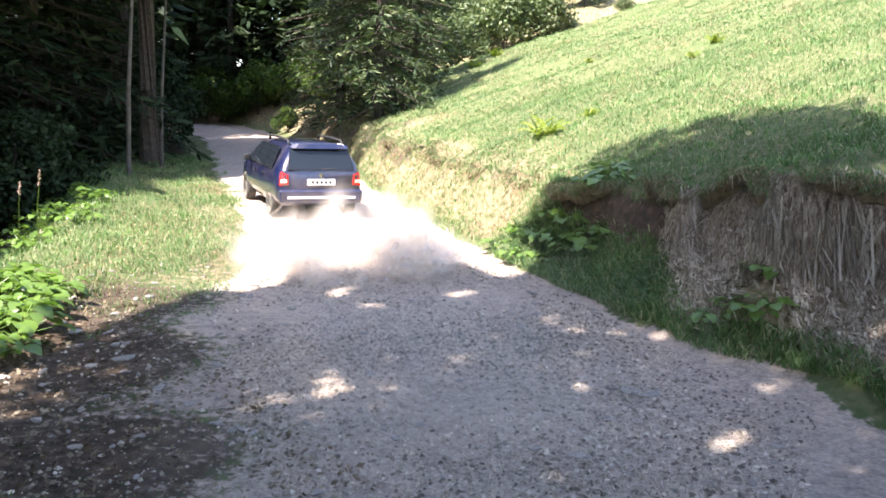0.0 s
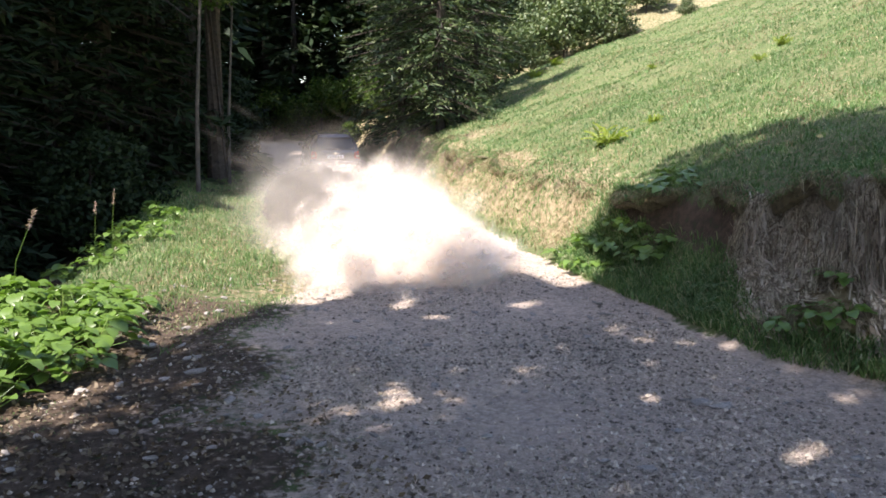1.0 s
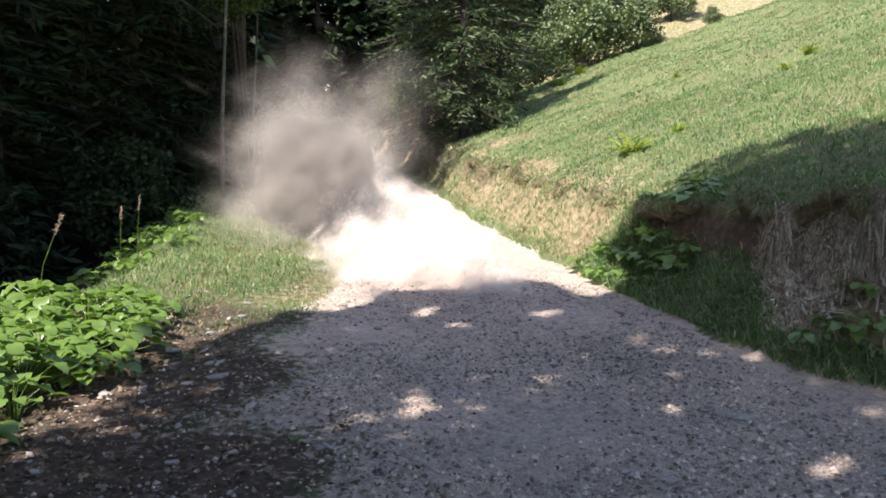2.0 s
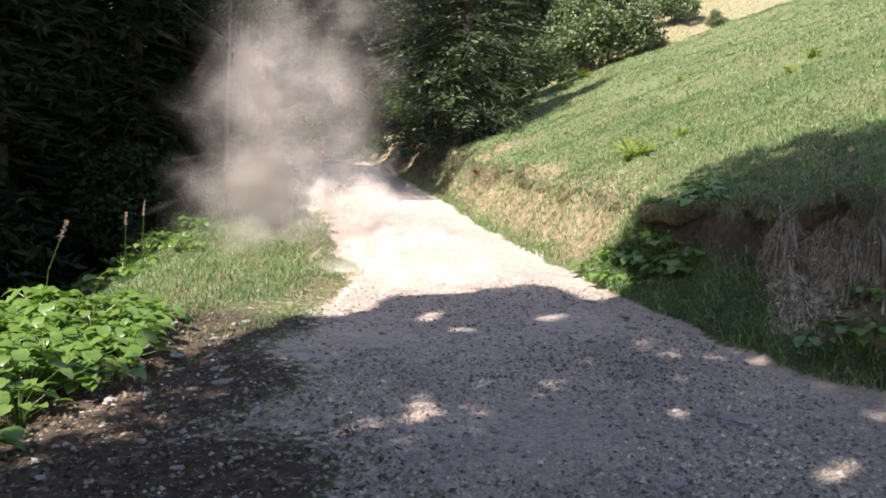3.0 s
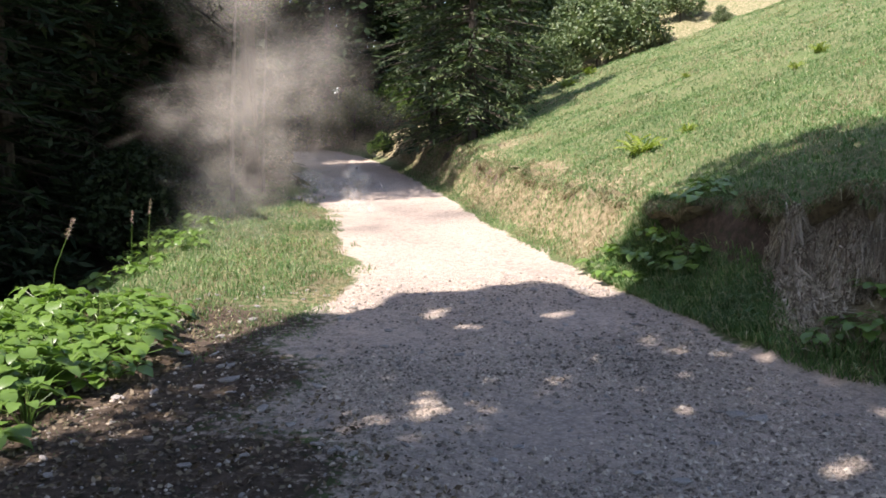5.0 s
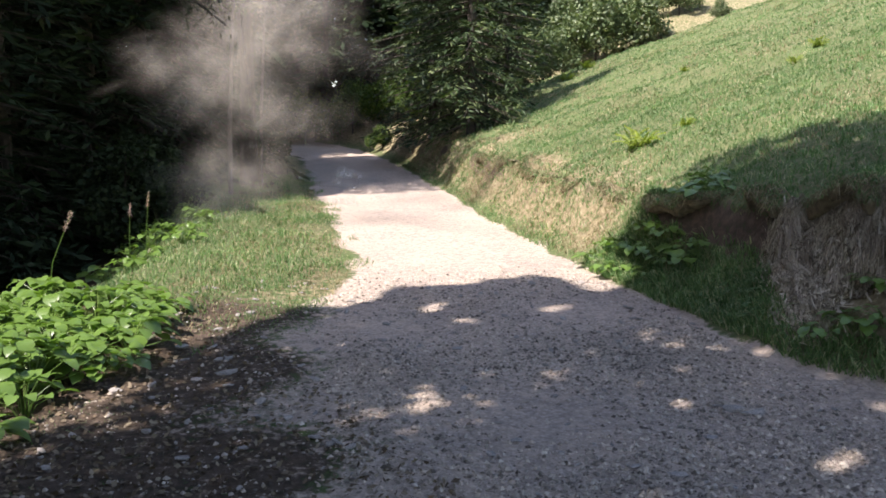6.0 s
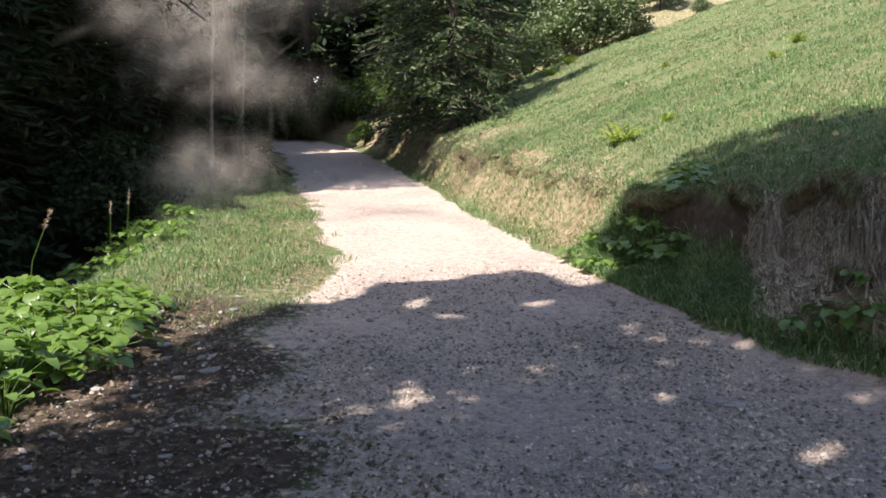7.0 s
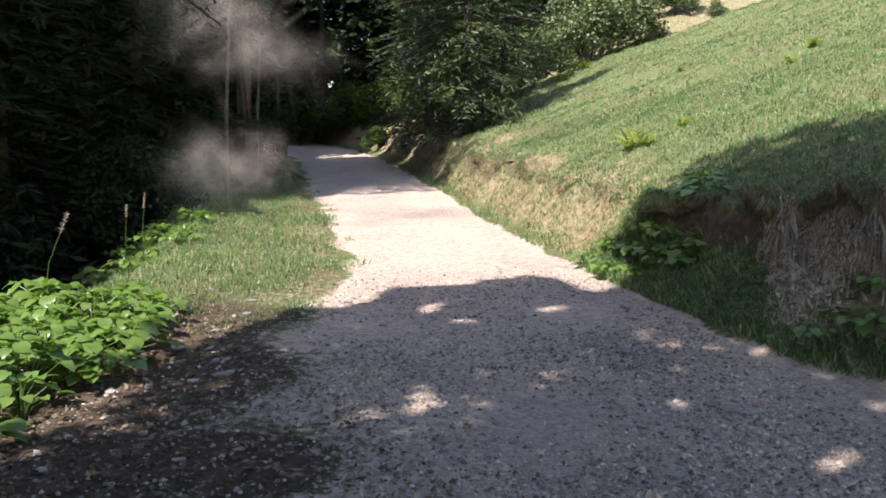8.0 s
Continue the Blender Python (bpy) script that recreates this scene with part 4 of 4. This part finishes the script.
def make_stones():
    rng = random.Random(14)
    shapes = [stone_mesh(k, f) for k, f in ((1, 0.5), (2, 0.4), (3, 0.65), (4, 0.5), (5, 0.35))]
    for x, y, s in [(-2.05, 7.75, 0.2), (-2.3, 7.6, 0.13), (-2.75, 8.6, 0.2), (2.4, 6.9, 0.22), (2.55, 6.8, 0.2), (2.05, 6.3, 0.14), (-2.6, 8.2, 0.1), (-1.95, 7.4, 0.11)]:
        ob = new("stone", rng.choice(shapes))
        ob.matrix_basis = pose(x, y, lift(x, y) + s * 0.05, rng.uniform(-12, 12), rng.uniform(-12, 12), rng.uniform(0, 360)) @ Matrix.Diagonal((s, s * 0.8, s * 0.6, 1))
        tagged(ob, "flat pale stone lying on the gravel track", "stone", "stones on the track")
    for k in range(290):
        y = rng.uniform(4.6, 12)
        x = rng.uniform(max(-3.4, -0.56 * y), min(float(road_right(np.array(y))) - 0.1, 0.56 * y))
        s = 0.035 + 0.085 * rng.random() ** 2
        ob = new("stone", rng.choice(shapes))
        ob.matrix_basis = pose(x, y, lift(x, y) + s * 0.12, rng.uniform(-20, 20), rng.uniform(-20, 20), rng.uniform(0, 360)) @ Matrix.Diagonal((s, s * rng.uniform(0.7, 1), s, 1))
        tagged(ob, "small grey stone lying on the gravel track", "stone", "stones on the track")
    # loose gravel
    r = np.random.default_rng(15)
    n = 120000
    y = 4.3 + 9.5 * r.uniform(0, 1, n) ** 1.5
    lo, hi = np.maximum(road_left(y) + 0.1, -0.6 * y), np.minimum(road_right(y) - 0.12, 0.6 * y)
    x = lo + (hi - lo) * r.uniform(0, 1, n)
    side = step01(np.interp(y, [3, 5, 7, 9, 11.4], [-0.1, -0.35, -0.75, -1.3, -1.7]) - x + 0.3 * sines(x, y, 2.1, 55), -0.2, 0.5)
    keep = r.uniform(0, 1, n) < (0.46 + 0.4 * sines(x, y, 1.4, 20)) * (1 - 0.88 * side) * step01(-y, -13.8, -8.5)
    x, y = x[keep], y[keep]
    n = len(x)
    s = 0.007 + 0.024 * r.uniform(0, 1, n) ** 3
    z = height(x, y) + s * 0.2
    base = np.array([(1, 0, 0), (0.2, 1, 0), (-1, 0.2, 0), (-0.1, -1, 0), (0.1, 0.1, 0.75), (0, 0, -0.6)], float)
    v = base[None] * r.uniform(0.6, 1.25, (n, 6, 1)) * s[:, None, None]
    a = r.uniform(0, 6.283, n)
    ca, sa = np.cos(a)[:, None], np.sin(a)[:, None]
    v = np.stack([v[..., 0] * ca - v[..., 1] * sa + x[:, None], v[..., 0] * sa + v[..., 1] * ca + y[:, None], v[..., 2] + z[:, None]], -1)
    f = np.array([(0, 1, 4), (1, 2, 4), (2, 3, 4), (3, 0, 4), (1, 0, 5), (2, 1, 5), (3, 2, 5), (0, 3, 5)])
    gravel_mat = foliage("loose_gravel", [(0, (0.12, 0.1, 0.088)), (0.4, (0.36, 0.305, 0.27)), (0.85, (0.54, 0.46, 0.405)), (1, (0.72, 0.63, 0.56))], 0.0, 0.9, 0.2)
    tagged(new("gravel", mesh_of("gravel", v.reshape(-1, 3), (f[None] + 6 * np.arange(n)[:, None, None]).reshape(-1, 3), gravel_mat)), "loose grey gravel on the track", "gravel", kind="stuff")
    # dead leaves on the shaded side
    n = 5200
    y = r.uniform(4.4, 10.5, n)
    x = -0.58 * y + r.uniform(0, 1, n) ** 1.3 * 3.2
    c = np.stack([x, y, height(x, y) + 0.012], 1)
    d = r.normal(0, 1, (n, 3)) * np.array([1, 1, 0.25])
    v, f = sprays(c, d, 0.06, 0.035, r, 0.0)
    tagged(new("leaf_litter", mesh_of("leaf_litter", v, f, LITTER)), "brown dead leaves scattered on the shaded edge", "leaf litter", kind="stuff")


make_stones()


# ---- the car ----
def make_car():
    body_paint = plain("navy_paint", (0.007, 0.011, 0.045), 0.28, 0.0, 1.0, 0.12)
    glass = plain("tinted_glass", (0.012, 0.016, 0.022), 0.06)
    black = plain("black_plastic", (0.02, 0.02, 0.022), 0.6)
    car = new("car")
    L, W = 4.3, 0.84
    # sections along the car, from tail (y=0) to nose: y, half width, floor, shoulder height, roof height, roof half width
    secs = [(0.0, 0.74, 0.42, 0.88, 0.90, 0.66), (0.06, 0.80, 0.34, 0.93, 1.08, 0.64), (0.2, 0.83, 0.27, 0.94, 1.34, 0.59), (0.36, 0.84, 0.25, 0.94, 1.42, 0.56), (1.0, W, 0.24, 0.93, 1.455, 0.57), (1.9, W, 0.24, 0.92, 1.455, 0.57),
            (2.45, W, 0.24, 0.92, 1.38, 0.56), (3.15, W, 0.24, 0.92, 0.98, 0.66), (3.8, 0.81, 0.25, 0.84, 0.87, 0.62), (4.15, 0.74, 0.3, 0.72, 0.74, 0.55), (L, 0.62, 0.36, 0.58, 0.6, 0.5)]
    bm, rings = bmesh.new(), []
    for y, w, fl, sh, rf, rw in secs:
        half = [(w * 0.86, fl), (w * 0.985, fl + 0.14), (w, (fl + sh) / 2), (w * 0.975, sh), (rw + (w - rw) * 0.45, sh + (rf - sh) * 0.5), (rw, rf - 0.05 * (rf > sh + 0.1)), (rw * 0.7, rf), (0, rf + 0.012)]
        ring = [bm.verts.new((x, y, z)) for x, z in half] + [bm.verts.new((-x, y, z)) for x, z in half[-2::-1]]
        rings.append(ring)
    for a, b in zip(rings, rings[1:]):
        for i in range(len(a)):
            bm.faces.new((a[i], a[(i + 1) % len(a)], b[(i + 1) % len(a)], b[i]))
    bm.faces.new(rings[0])
    bm.faces.new(rings[-1][::-1])
    bmesh.ops.recalc_face_normals(bm, faces=bm.faces)
    bmesh.ops.bevel(bm, geom=[e for e in bm.edges if e.calc_face_angle(0) > 0.5], offset=0.03, segments=2, affect="EDGES")
    part("body", bm, body_paint, car, smooth=True)

    def slab(name, corners, thick, material, parent, label="", away=(0, -1, 0)):
        bm = bmesh.new()
        a = Vector(away).normalized() * thick
        lo = [bm.verts.new(c) for c in corners]
        hi = [bm.verts.new(Vector(c) + a) for c in corners]
        bm.faces.new(lo)
        bm.faces.new(hi[::-1])
        n = len(lo)
        for i in range(n):
            bm.faces.new((lo[i], lo[(i + 1) % n], hi[(i + 1) % n], hi[i]))
        bmesh.ops.recalc_face_normals(bm, faces=bm.faces)
        bmesh.ops.bevel(bm, geom=list(bm.edges), offset=thick * 0.3, segments=1, affect="EDGES")
        return part(name, bm, material, parent, label)

    slab("rear_window", [(-0.645, 0.03, 0.965), (0.645, 0.03, 0.965), (0.565, 0.20, 1.36), (-0.565, 0.20, 1.36)], 0.04, glass, car, "tinted rear window")
    slab("spoiler", [(-0.565, 0.34, 1.385), (0.565, 0.34, 1.385), (0.52, 0.36, 1.435), (-0.52, 0.36, 1.435)], 0.25, body_paint, car)
    for s in (-1, 1):
        slab("tail_light", [(s * 0.80, 0.07, 0.66), (s * 0.62, 0.03, 0.68), (s * 0.63, 0.04, 0.9), (s * 0.77, 0.09, 0.93)], 0.05, plain("red_lens", (0.6, 0.02, 0.015), 0.2, 0, 1.0), car, "red tail light")
        slab("reflector", [(s * 0.78, 0.01, 0.72), (s * 0.66, -0.02, 0.73), (s * 0.66, -0.02, 0.79), (s * 0.78, 0.01, 0.79)], 0.012, plain("pale_lens", (0.8, 0.55, 0.45), 0.2, 0, 1.0), car.children[-1], "pale reversing lens")
        x = s * 0.735
        slab("side_window", [(s * 0.83, 0.55, 0.95), (s * 0.83, 1.25, 0.95), (s * 0.645, 1.25, 1.37), (s * 0.645, 0.62, 1.36)], 0.02, glass, car, "", (s, 0, 0.4))
        slab("side_window", [(s * 0.83, 1.32, 0.95), (s * 0.83, 2.1, 0.94), (s * 0.645, 2.05, 1.37), (s * 0.645, 1.32, 1.37)], 0.02, glass, car, "", (s, 0, 0.4))
        slab("side_window", [(s * 0.83, 2.17, 0.94), (s * 0.83, 2.95, 0.95), (s * 0.66, 2.4, 1.34), (s * 0.645, 2.12, 1.37)], 0.02, glass, car, "", (s, 0, 0.4))
        slab("door_handle", [(s * 0.845, 1.30, 0.8), (s * 0.845, 1.48, 0.8), (s * 0.845, 1.48, 0.83), (s * 0.845, 1.30, 0.83)], 0.03, body_paint, car, "", (s, 0, 0))
        slab("door_handle", [(s * 0.845, 2.15, 0.8), (s * 0.845, 2.33, 0.8), (s * 0.845, 2.33, 0.83), (s * 0.845, 2.15, 0.83)], 0.03, body_paint, car, "", (s, 0, 0))
        m = slab("door_mirror", [(s * 0.84, 2.72, 0.94), (s * 1.0, 2.70, 0.95), (s * 1.0, 2.70, 1.08), (s * 0.86, 2.72, 1.08)], 0.09, black, car, "black door mirror")
        bm = bmesh.new()
        tube(bm, [(s * 0.52, 0.45, 1.43), (s * 0.53, 0.55, 1.5), (s * 0.53, 1.4, 1.52), (s * 0.53, 2.15, 1.5), (s * 0.52, 2.25, 1.42)], [0.022] * 5, 8)
        part("roof_rail", bm, black, car, "black roof rail", True)
    slab("rear_bumper", [(-0.80, 0.06, 0.34), (0.80, 0.06, 0.34), (0.82, 0.05, 0.6), (-0.82, 0.05, 0.6)], 0.13, body_paint, car)
    slab("bumper_strip", [(-0.66, -0.07, 0.43), (0.66, -0.07, 0.43), (0.66, -0.07, 0.475), (-0.66, -0.07, 0.475)], 0.012, plain("bright_trim", (0.75, 0.75, 0.75), 0.3), car, "bright trim strip on the bumper")
    plate = slab("number_plate", [(-0.27, -0.012, 0.68), (0.27, -0.012, 0.68), (0.27, -0.002, 0.795), (-0.27, -0.002, 0.795)], 0.012, plain("plate_white", (0.8, 0.8, 0.8), 0.35), car, "white number plate")
    for k in range(5):
        a = -0.19 + k * 0.085
        slab("bar", [(a, -0.026, 0.71), (a + 0.05, -0.026, 0.71), (a + 0.05, -0.018, 0.765), (a, -0.018, 0.765)], 0.003, black, plate)
    bm = bmesh.new()
    bmesh.ops.create_cone(bm, cap_ends=True, segments=20, radius1=0.05, radius2=0.045, depth=0.02, matrix=pose(0, 0.005, 0.865, 90, 0, 0))
    part("badge", bm, plain("chrome", (0.8, 0.8, 0.8), 0.15, 1.0), car, "round chrome badge")
    bm = bmesh.new()
    tube(bm, [(0.0, 0.0, 0.985), (0.2, 0.01, 1.0), (0.42, 0.02, 1.01)], [0.012, 0.01, 0.006], 6)
    part("wiper", bm, black, car, "black rear wiper")
    tyre_mat, rim_mat = plain("rubber", (0.03, 0.029, 0.028), 0.85, grime=0.5), plain("alloy", (0.5, 0.5, 0.5), 0.35, 0.9)
    wheels = []
    for x in (-0.74, 0.74):
        for y in (0.78, 3.38):
            bm = bmesh.new()
            prof = [(0.2, -0.09), (0.29, -0.1), (0.315, -0.075), (0.32, 0.0), (0.315, 0.075), (0.29, 0.1), (0.2, 0.09)]
            rings = [[bm.verts.new((h, r * math.cos(6.2832 * i / 24), r * math.sin(6.2832 * i / 24))) for i in range(24)] for r, h in prof]
            for a, b in zip(rings, rings[1:] + rings[:1]):
                for i in range(24):
                    bm.faces.new((a[i], a[(i + 1) % 24], b[(i + 1) % 24], b[i]))
            bmesh.ops.recalc_face_normals(bm, faces=bm.faces)
            wheel = new("wheel")
            wheel.parent = car
            wheel.location = (x, y, 0.32)
            part("tyre", bm, tyre_mat, wheel, "dusty black tyre", True)
            bm = bmesh.new()
            bmesh.ops.create_cone(bm, cap_ends=True, segments=20, radius1=0.06, radius2=0.06, depth=0.16, matrix=pose(0, 0, 0, 0, 90, 0))
            for k in range(5):
                bmesh.ops.create_cube(bm, size=1.0, matrix=pose(0, 0, 0, 72 * k, 0, 0) @ pose(0, 0, 0.12) @ Matrix.Diagonal((0.12, 0.05, 0.2, 1)))
            part("rim", bm, rim_mat, wheel, "silver five-spoke rim")
            wheels.append((wheel, x, y))
    tagged(car, "dark navy blue estate car driving off on gravel", "car")
    return car, wheels


CAR, WHEELS = make_car()

# tail-centre places along the track: seconds, x, y, heading (degrees to the left of straight ahead)
RUN = [(-1.6, 1.9, -2.0, 8), (-1.0, 1.0, 4.2, 9), (-0.5, 0.2, 10.3, 9), (0.0, -0.62, 16.4, 17), (0.25, -1.2, 19.4, 16), (0.5, -1.75, 22.4, 13), (0.75, -2.25, 25.3, 12), (1.0, -2.65, 28.2, 12), (1.25, -3.0, 30.5, 12), (1.5, -3.35, 32.3, 13),
       (2.0, -3.85, 34.8, 14), (2.75, -4.45, 37.2, 18), (3.5, -5.0, 39.0, 30), (4.0, -5.8, 40.4, 48), (4.5, -7.2, 41.5, 66), (5.2, -10.5, 42.6, 78), (6.0, -15.5, 43.4, 82), (7.0, -22.5, 44.4, 82), (8.0, -29.5, 45.2, 82)]


def along(t):
    ts = [r[0] for r in RUN]
    return [float(np.interp(t, ts, [r[k] for r in RUN])) for k in (1, 2, 3)]


# ---- the dust ----
def dust_material():
    """Fine airborne dust: each fleck is thickest in its middle and thins to nothing at its rim."""
    m, t, p = shader("road_dust")
    d, tr, cl = put(t, "ShaderNodeBsdfDiffuse"), put(t, "ShaderNodeBsdfTranslucent"), put(t, "ShaderNodeBsdfTransparent")
    for n in (d, tr):
        n.inputs[0].default_value = (0.93, 0.86, 0.78, 1)
    core = t.nodes.new("ShaderNodeAttribute")
    core.attribute_name = "core"
    thin = t.nodes.new("ShaderNodeMath")
    thin.operation = "MULTIPLY"
    thin.inputs[1].default_value = 0.24
    soft = t.nodes.new("ShaderNodeMath")
    soft.operation = "POWER"
    soft.inputs[1].default_value = 1.6
    t.links.new(core.outputs["Fac"], soft.inputs[0])
    t.links.new(soft.outputs[0], thin.inputs[0])
    a, b = put(t, "ShaderNodeMixShader", Fac=0.5), put(t, "ShaderNodeMixShader")
    t.links.new(thin.outputs[0], b.inputs[0])
    for n, i, src in ((a, 1, d), (a, 2, tr), (b, 1, cl), (b, 2, a)):
        t.links.new(src.outputs[0], n.inputs[i])
    t.links.new(b.outputs[0], t.nodes["Material Output"].inputs[0])
    return m


DUST = dust_material()
scene.cycles.transparent_max_bounces = 128


def dust_mesh(sigma, count, seed, grain=0.18, dense=1.0):
    """A loose cloud of flecks, thick in its heart and thin outside, with a few denser billows."""
    rng = np.random.default_rng(seed)
    lobes = rng.normal(0, 0.62, (9, 3)) * sigma
    pick = rng.integers(0, 9, count)
    c = lobes[pick] + rng.normal(0, 1, (count, 3)) * sigma * rng.uniform(0.28, 0.75, 9)[pick][:, None]
    c[:, 2] *= 0.8
    a, b = rng.normal(0, 1, (count, 3)), rng.normal(0, 1, (count, 3))
    a /= np.linalg.norm(a, axis=1, keepdims=True)
    b -= a * np.sum(a * b, axis=1, keepdims=True)
    b /= np.linalg.norm(b, axis=1, keepdims=True)
    g = grain * rng.uniform(0.5, 1.4, (count, 1))
    rim = [c + g * (a * math.cos(k * 1.0472) + b * math.sin(k * 1.0472)) for k in range(6)]
    v = np.stack([c] + rim, 1).reshape(-1, 3)
    f = np.array([(0, k + 1, (k + 1) % 6 + 1) for k in range(6)])
    me = mesh_of("dust_puff", v, (f[None] + 7 * np.arange(count)[:, None, None]).reshape(-1, 3), DUST)
    core = np.tile(np.array([dense, 0, 0, 0, 0, 0, 0], np.float32), count)
    me.attributes.new("core", "FLOAT", "POINT").data.foreach_set("value", core)
    return me


def plan_dust():
    """Puffs with their time, place, luck and way of moving: low (settles), riser (drifts up to the forest side), haze (thin, near)."""
    rng = random.Random(11)
    mid = [dust_mesh(s, n, 40 + k, 0.62, 0.26) for k, (s, n) in enumerate([(0.6, 90), (0.7, 100), (0.75, 110), (0.65, 95)])]
    low = [dust_mesh(s, n, 50 + k, 0.36, 1.25) for k, (s, n) in enumerate([(0.42, 130), (0.48, 150), (0.4, 125)])]
    haze = [dust_mesh(0.9, 110, 60, 0.6, 0.2), dust_mesh(0.8, 95, 61, 0.6, 0.2)]
    puffs = []

    def add(shapes, y, side, way):
        te = float(np.interp(y, [r[2] for r in RUN], [r[0] for r in RUN])) + 0.05
        px = along(te)[0] + side
        ob = tagged(new("dust_puff", rng.choice(shapes)), "pale dust kicked up from the gravel track", "dust", "dust cloud", "stuff")
        puffs.append((ob, te, px, y, rng.random(), rng.uniform(-40, 40), way))
    for k in range(34):
        add(mid, 12.6 + 9.4 * (k + 0.5) / 34, rng.choice((-0.7, 0.5)) + rng.uniform(-0.3, 0.3), "riser")
    for k in range(66):
        add(low, 11.4 + 9.4 * (k + 0.5) / 66, rng.choice((-0.75, 0.75, 0.1)) + rng.uniform(-0.35, 0.35), "low")
    for k in range(14):
        add(low, 20.3 + 11 * (k + 0.5) / 14, rng.choice((-0.7, 0.6)) + rng.uniform(-0.3, 0.3), "far")
    for k in range(12):
        add(haze, 5.0 + 4.0 * (k + 0.5) / 12, rng.uniform(-1.0, 1.6), "haze")
    return puffs


PUFFS = plan_dust()


def dust_rows(te, px, py, luck, spin, way):
    """Thrown up at te; the heart of the cloud rises and drifts to the forest side, the rest settles."""
    rows = []
    g = lift(px, py)
    for k in range(41):
        t = k * 0.2
        age = t - te
        x, y, z = px, py, g - 2.6
        if age > 0:
            out = 1 - math.exp(-age / 0.13)
            if way == "riser":
                x = px - (1.7 + 1.3 * ((luck * 7.3) % 1)) * (1 - math.exp(-(age / 2.2) ** 1.7)) - 0.08 * age
                y = py + (19.5 - py) * 0.5 * (1 - math.exp(-age / 2.2))
                x += (((luck * 13.7) % 1) - 0.5) * 0.2 * max(0, age - 1.5)
                y += (((luck * 5.1) % 1) - 0.5) * 0.5 * max(0, age - 1.5)
                z = g - 2.6 + 2.6 * out + (0.02 + 1.6 * luck ** 1.25) * max(0, age - 0.5) + 0.13 * luck * max(0, age - 3.0) ** 2 - (0.45 * max(0, age - 3.2) if luck < 0.3 else 0)
            elif way == "low":
                x, y = px - 0.14 * age, py + 0.15 * age
                z = g - 2.6 + (2.62 + 0.3 * luck) * out - (0.26 + 0.4 * luck) * max(0, age - 0.9)
            elif way == "far":
                x, y = px - 0.28 * age, py + 0.1 * age
                z = g - 2.6 + 2.35 * out + 0.35 * luck * min(age, 3) - (0.15 + 0.3 * luck) * max(0, age - 2.2)
            else:
                x, y = px - 0.2 * age, py
                z = g - 2.6 + 2.45 * out - 0.85 * max(0, age - 0.7)
        rows.append((t, pose(x, y, max(z, g - 2.6), 0, 0, spin * (t / 8 + luck))))
    return rows


# ---- what moves ----
def motions():
    rows, turns = [], []
    far, last = 0.0, None
    for t, x, y, head in [r for r in RUN if r[0] >= 0]:
        if last:
            far += math.hypot(x - last[0], y - last[1])
        last = (x, y)
        hx, hy = -math.sin(radians(head)), math.cos(radians(head))
        z0, z1 = float(grade(y + 0.78 * hy)), float(grade(y + 3.38 * hy))
        rows.append((t, pose(x, y, z0 - 0.78 * (z1 - z0) / 2.6 + 0.01, math.degrees(math.atan2(z1 - z0, 2.6)), 0, head)))
        turns.append((t, far))
    walk(CAR, rows)
    for wheel, x, y in WHEELS:
        out, done = [], 0.0
        ts = [r[0] for r in turns]
        t = 0.0
        while t <= 8.001:
            d = float(np.interp(t, ts, [r[1] for r in turns]))
            out.append((t, pose(x, y, 0.32, -math.degrees(d / 0.32), 0, 0)))
            t += 1 / 30
        walk(wheel, out)
    for ob, te, px, py, luck, spin, way in PUFFS:
        walk(ob, dust_rows(te, px, py, luck, spin, way))


motions()
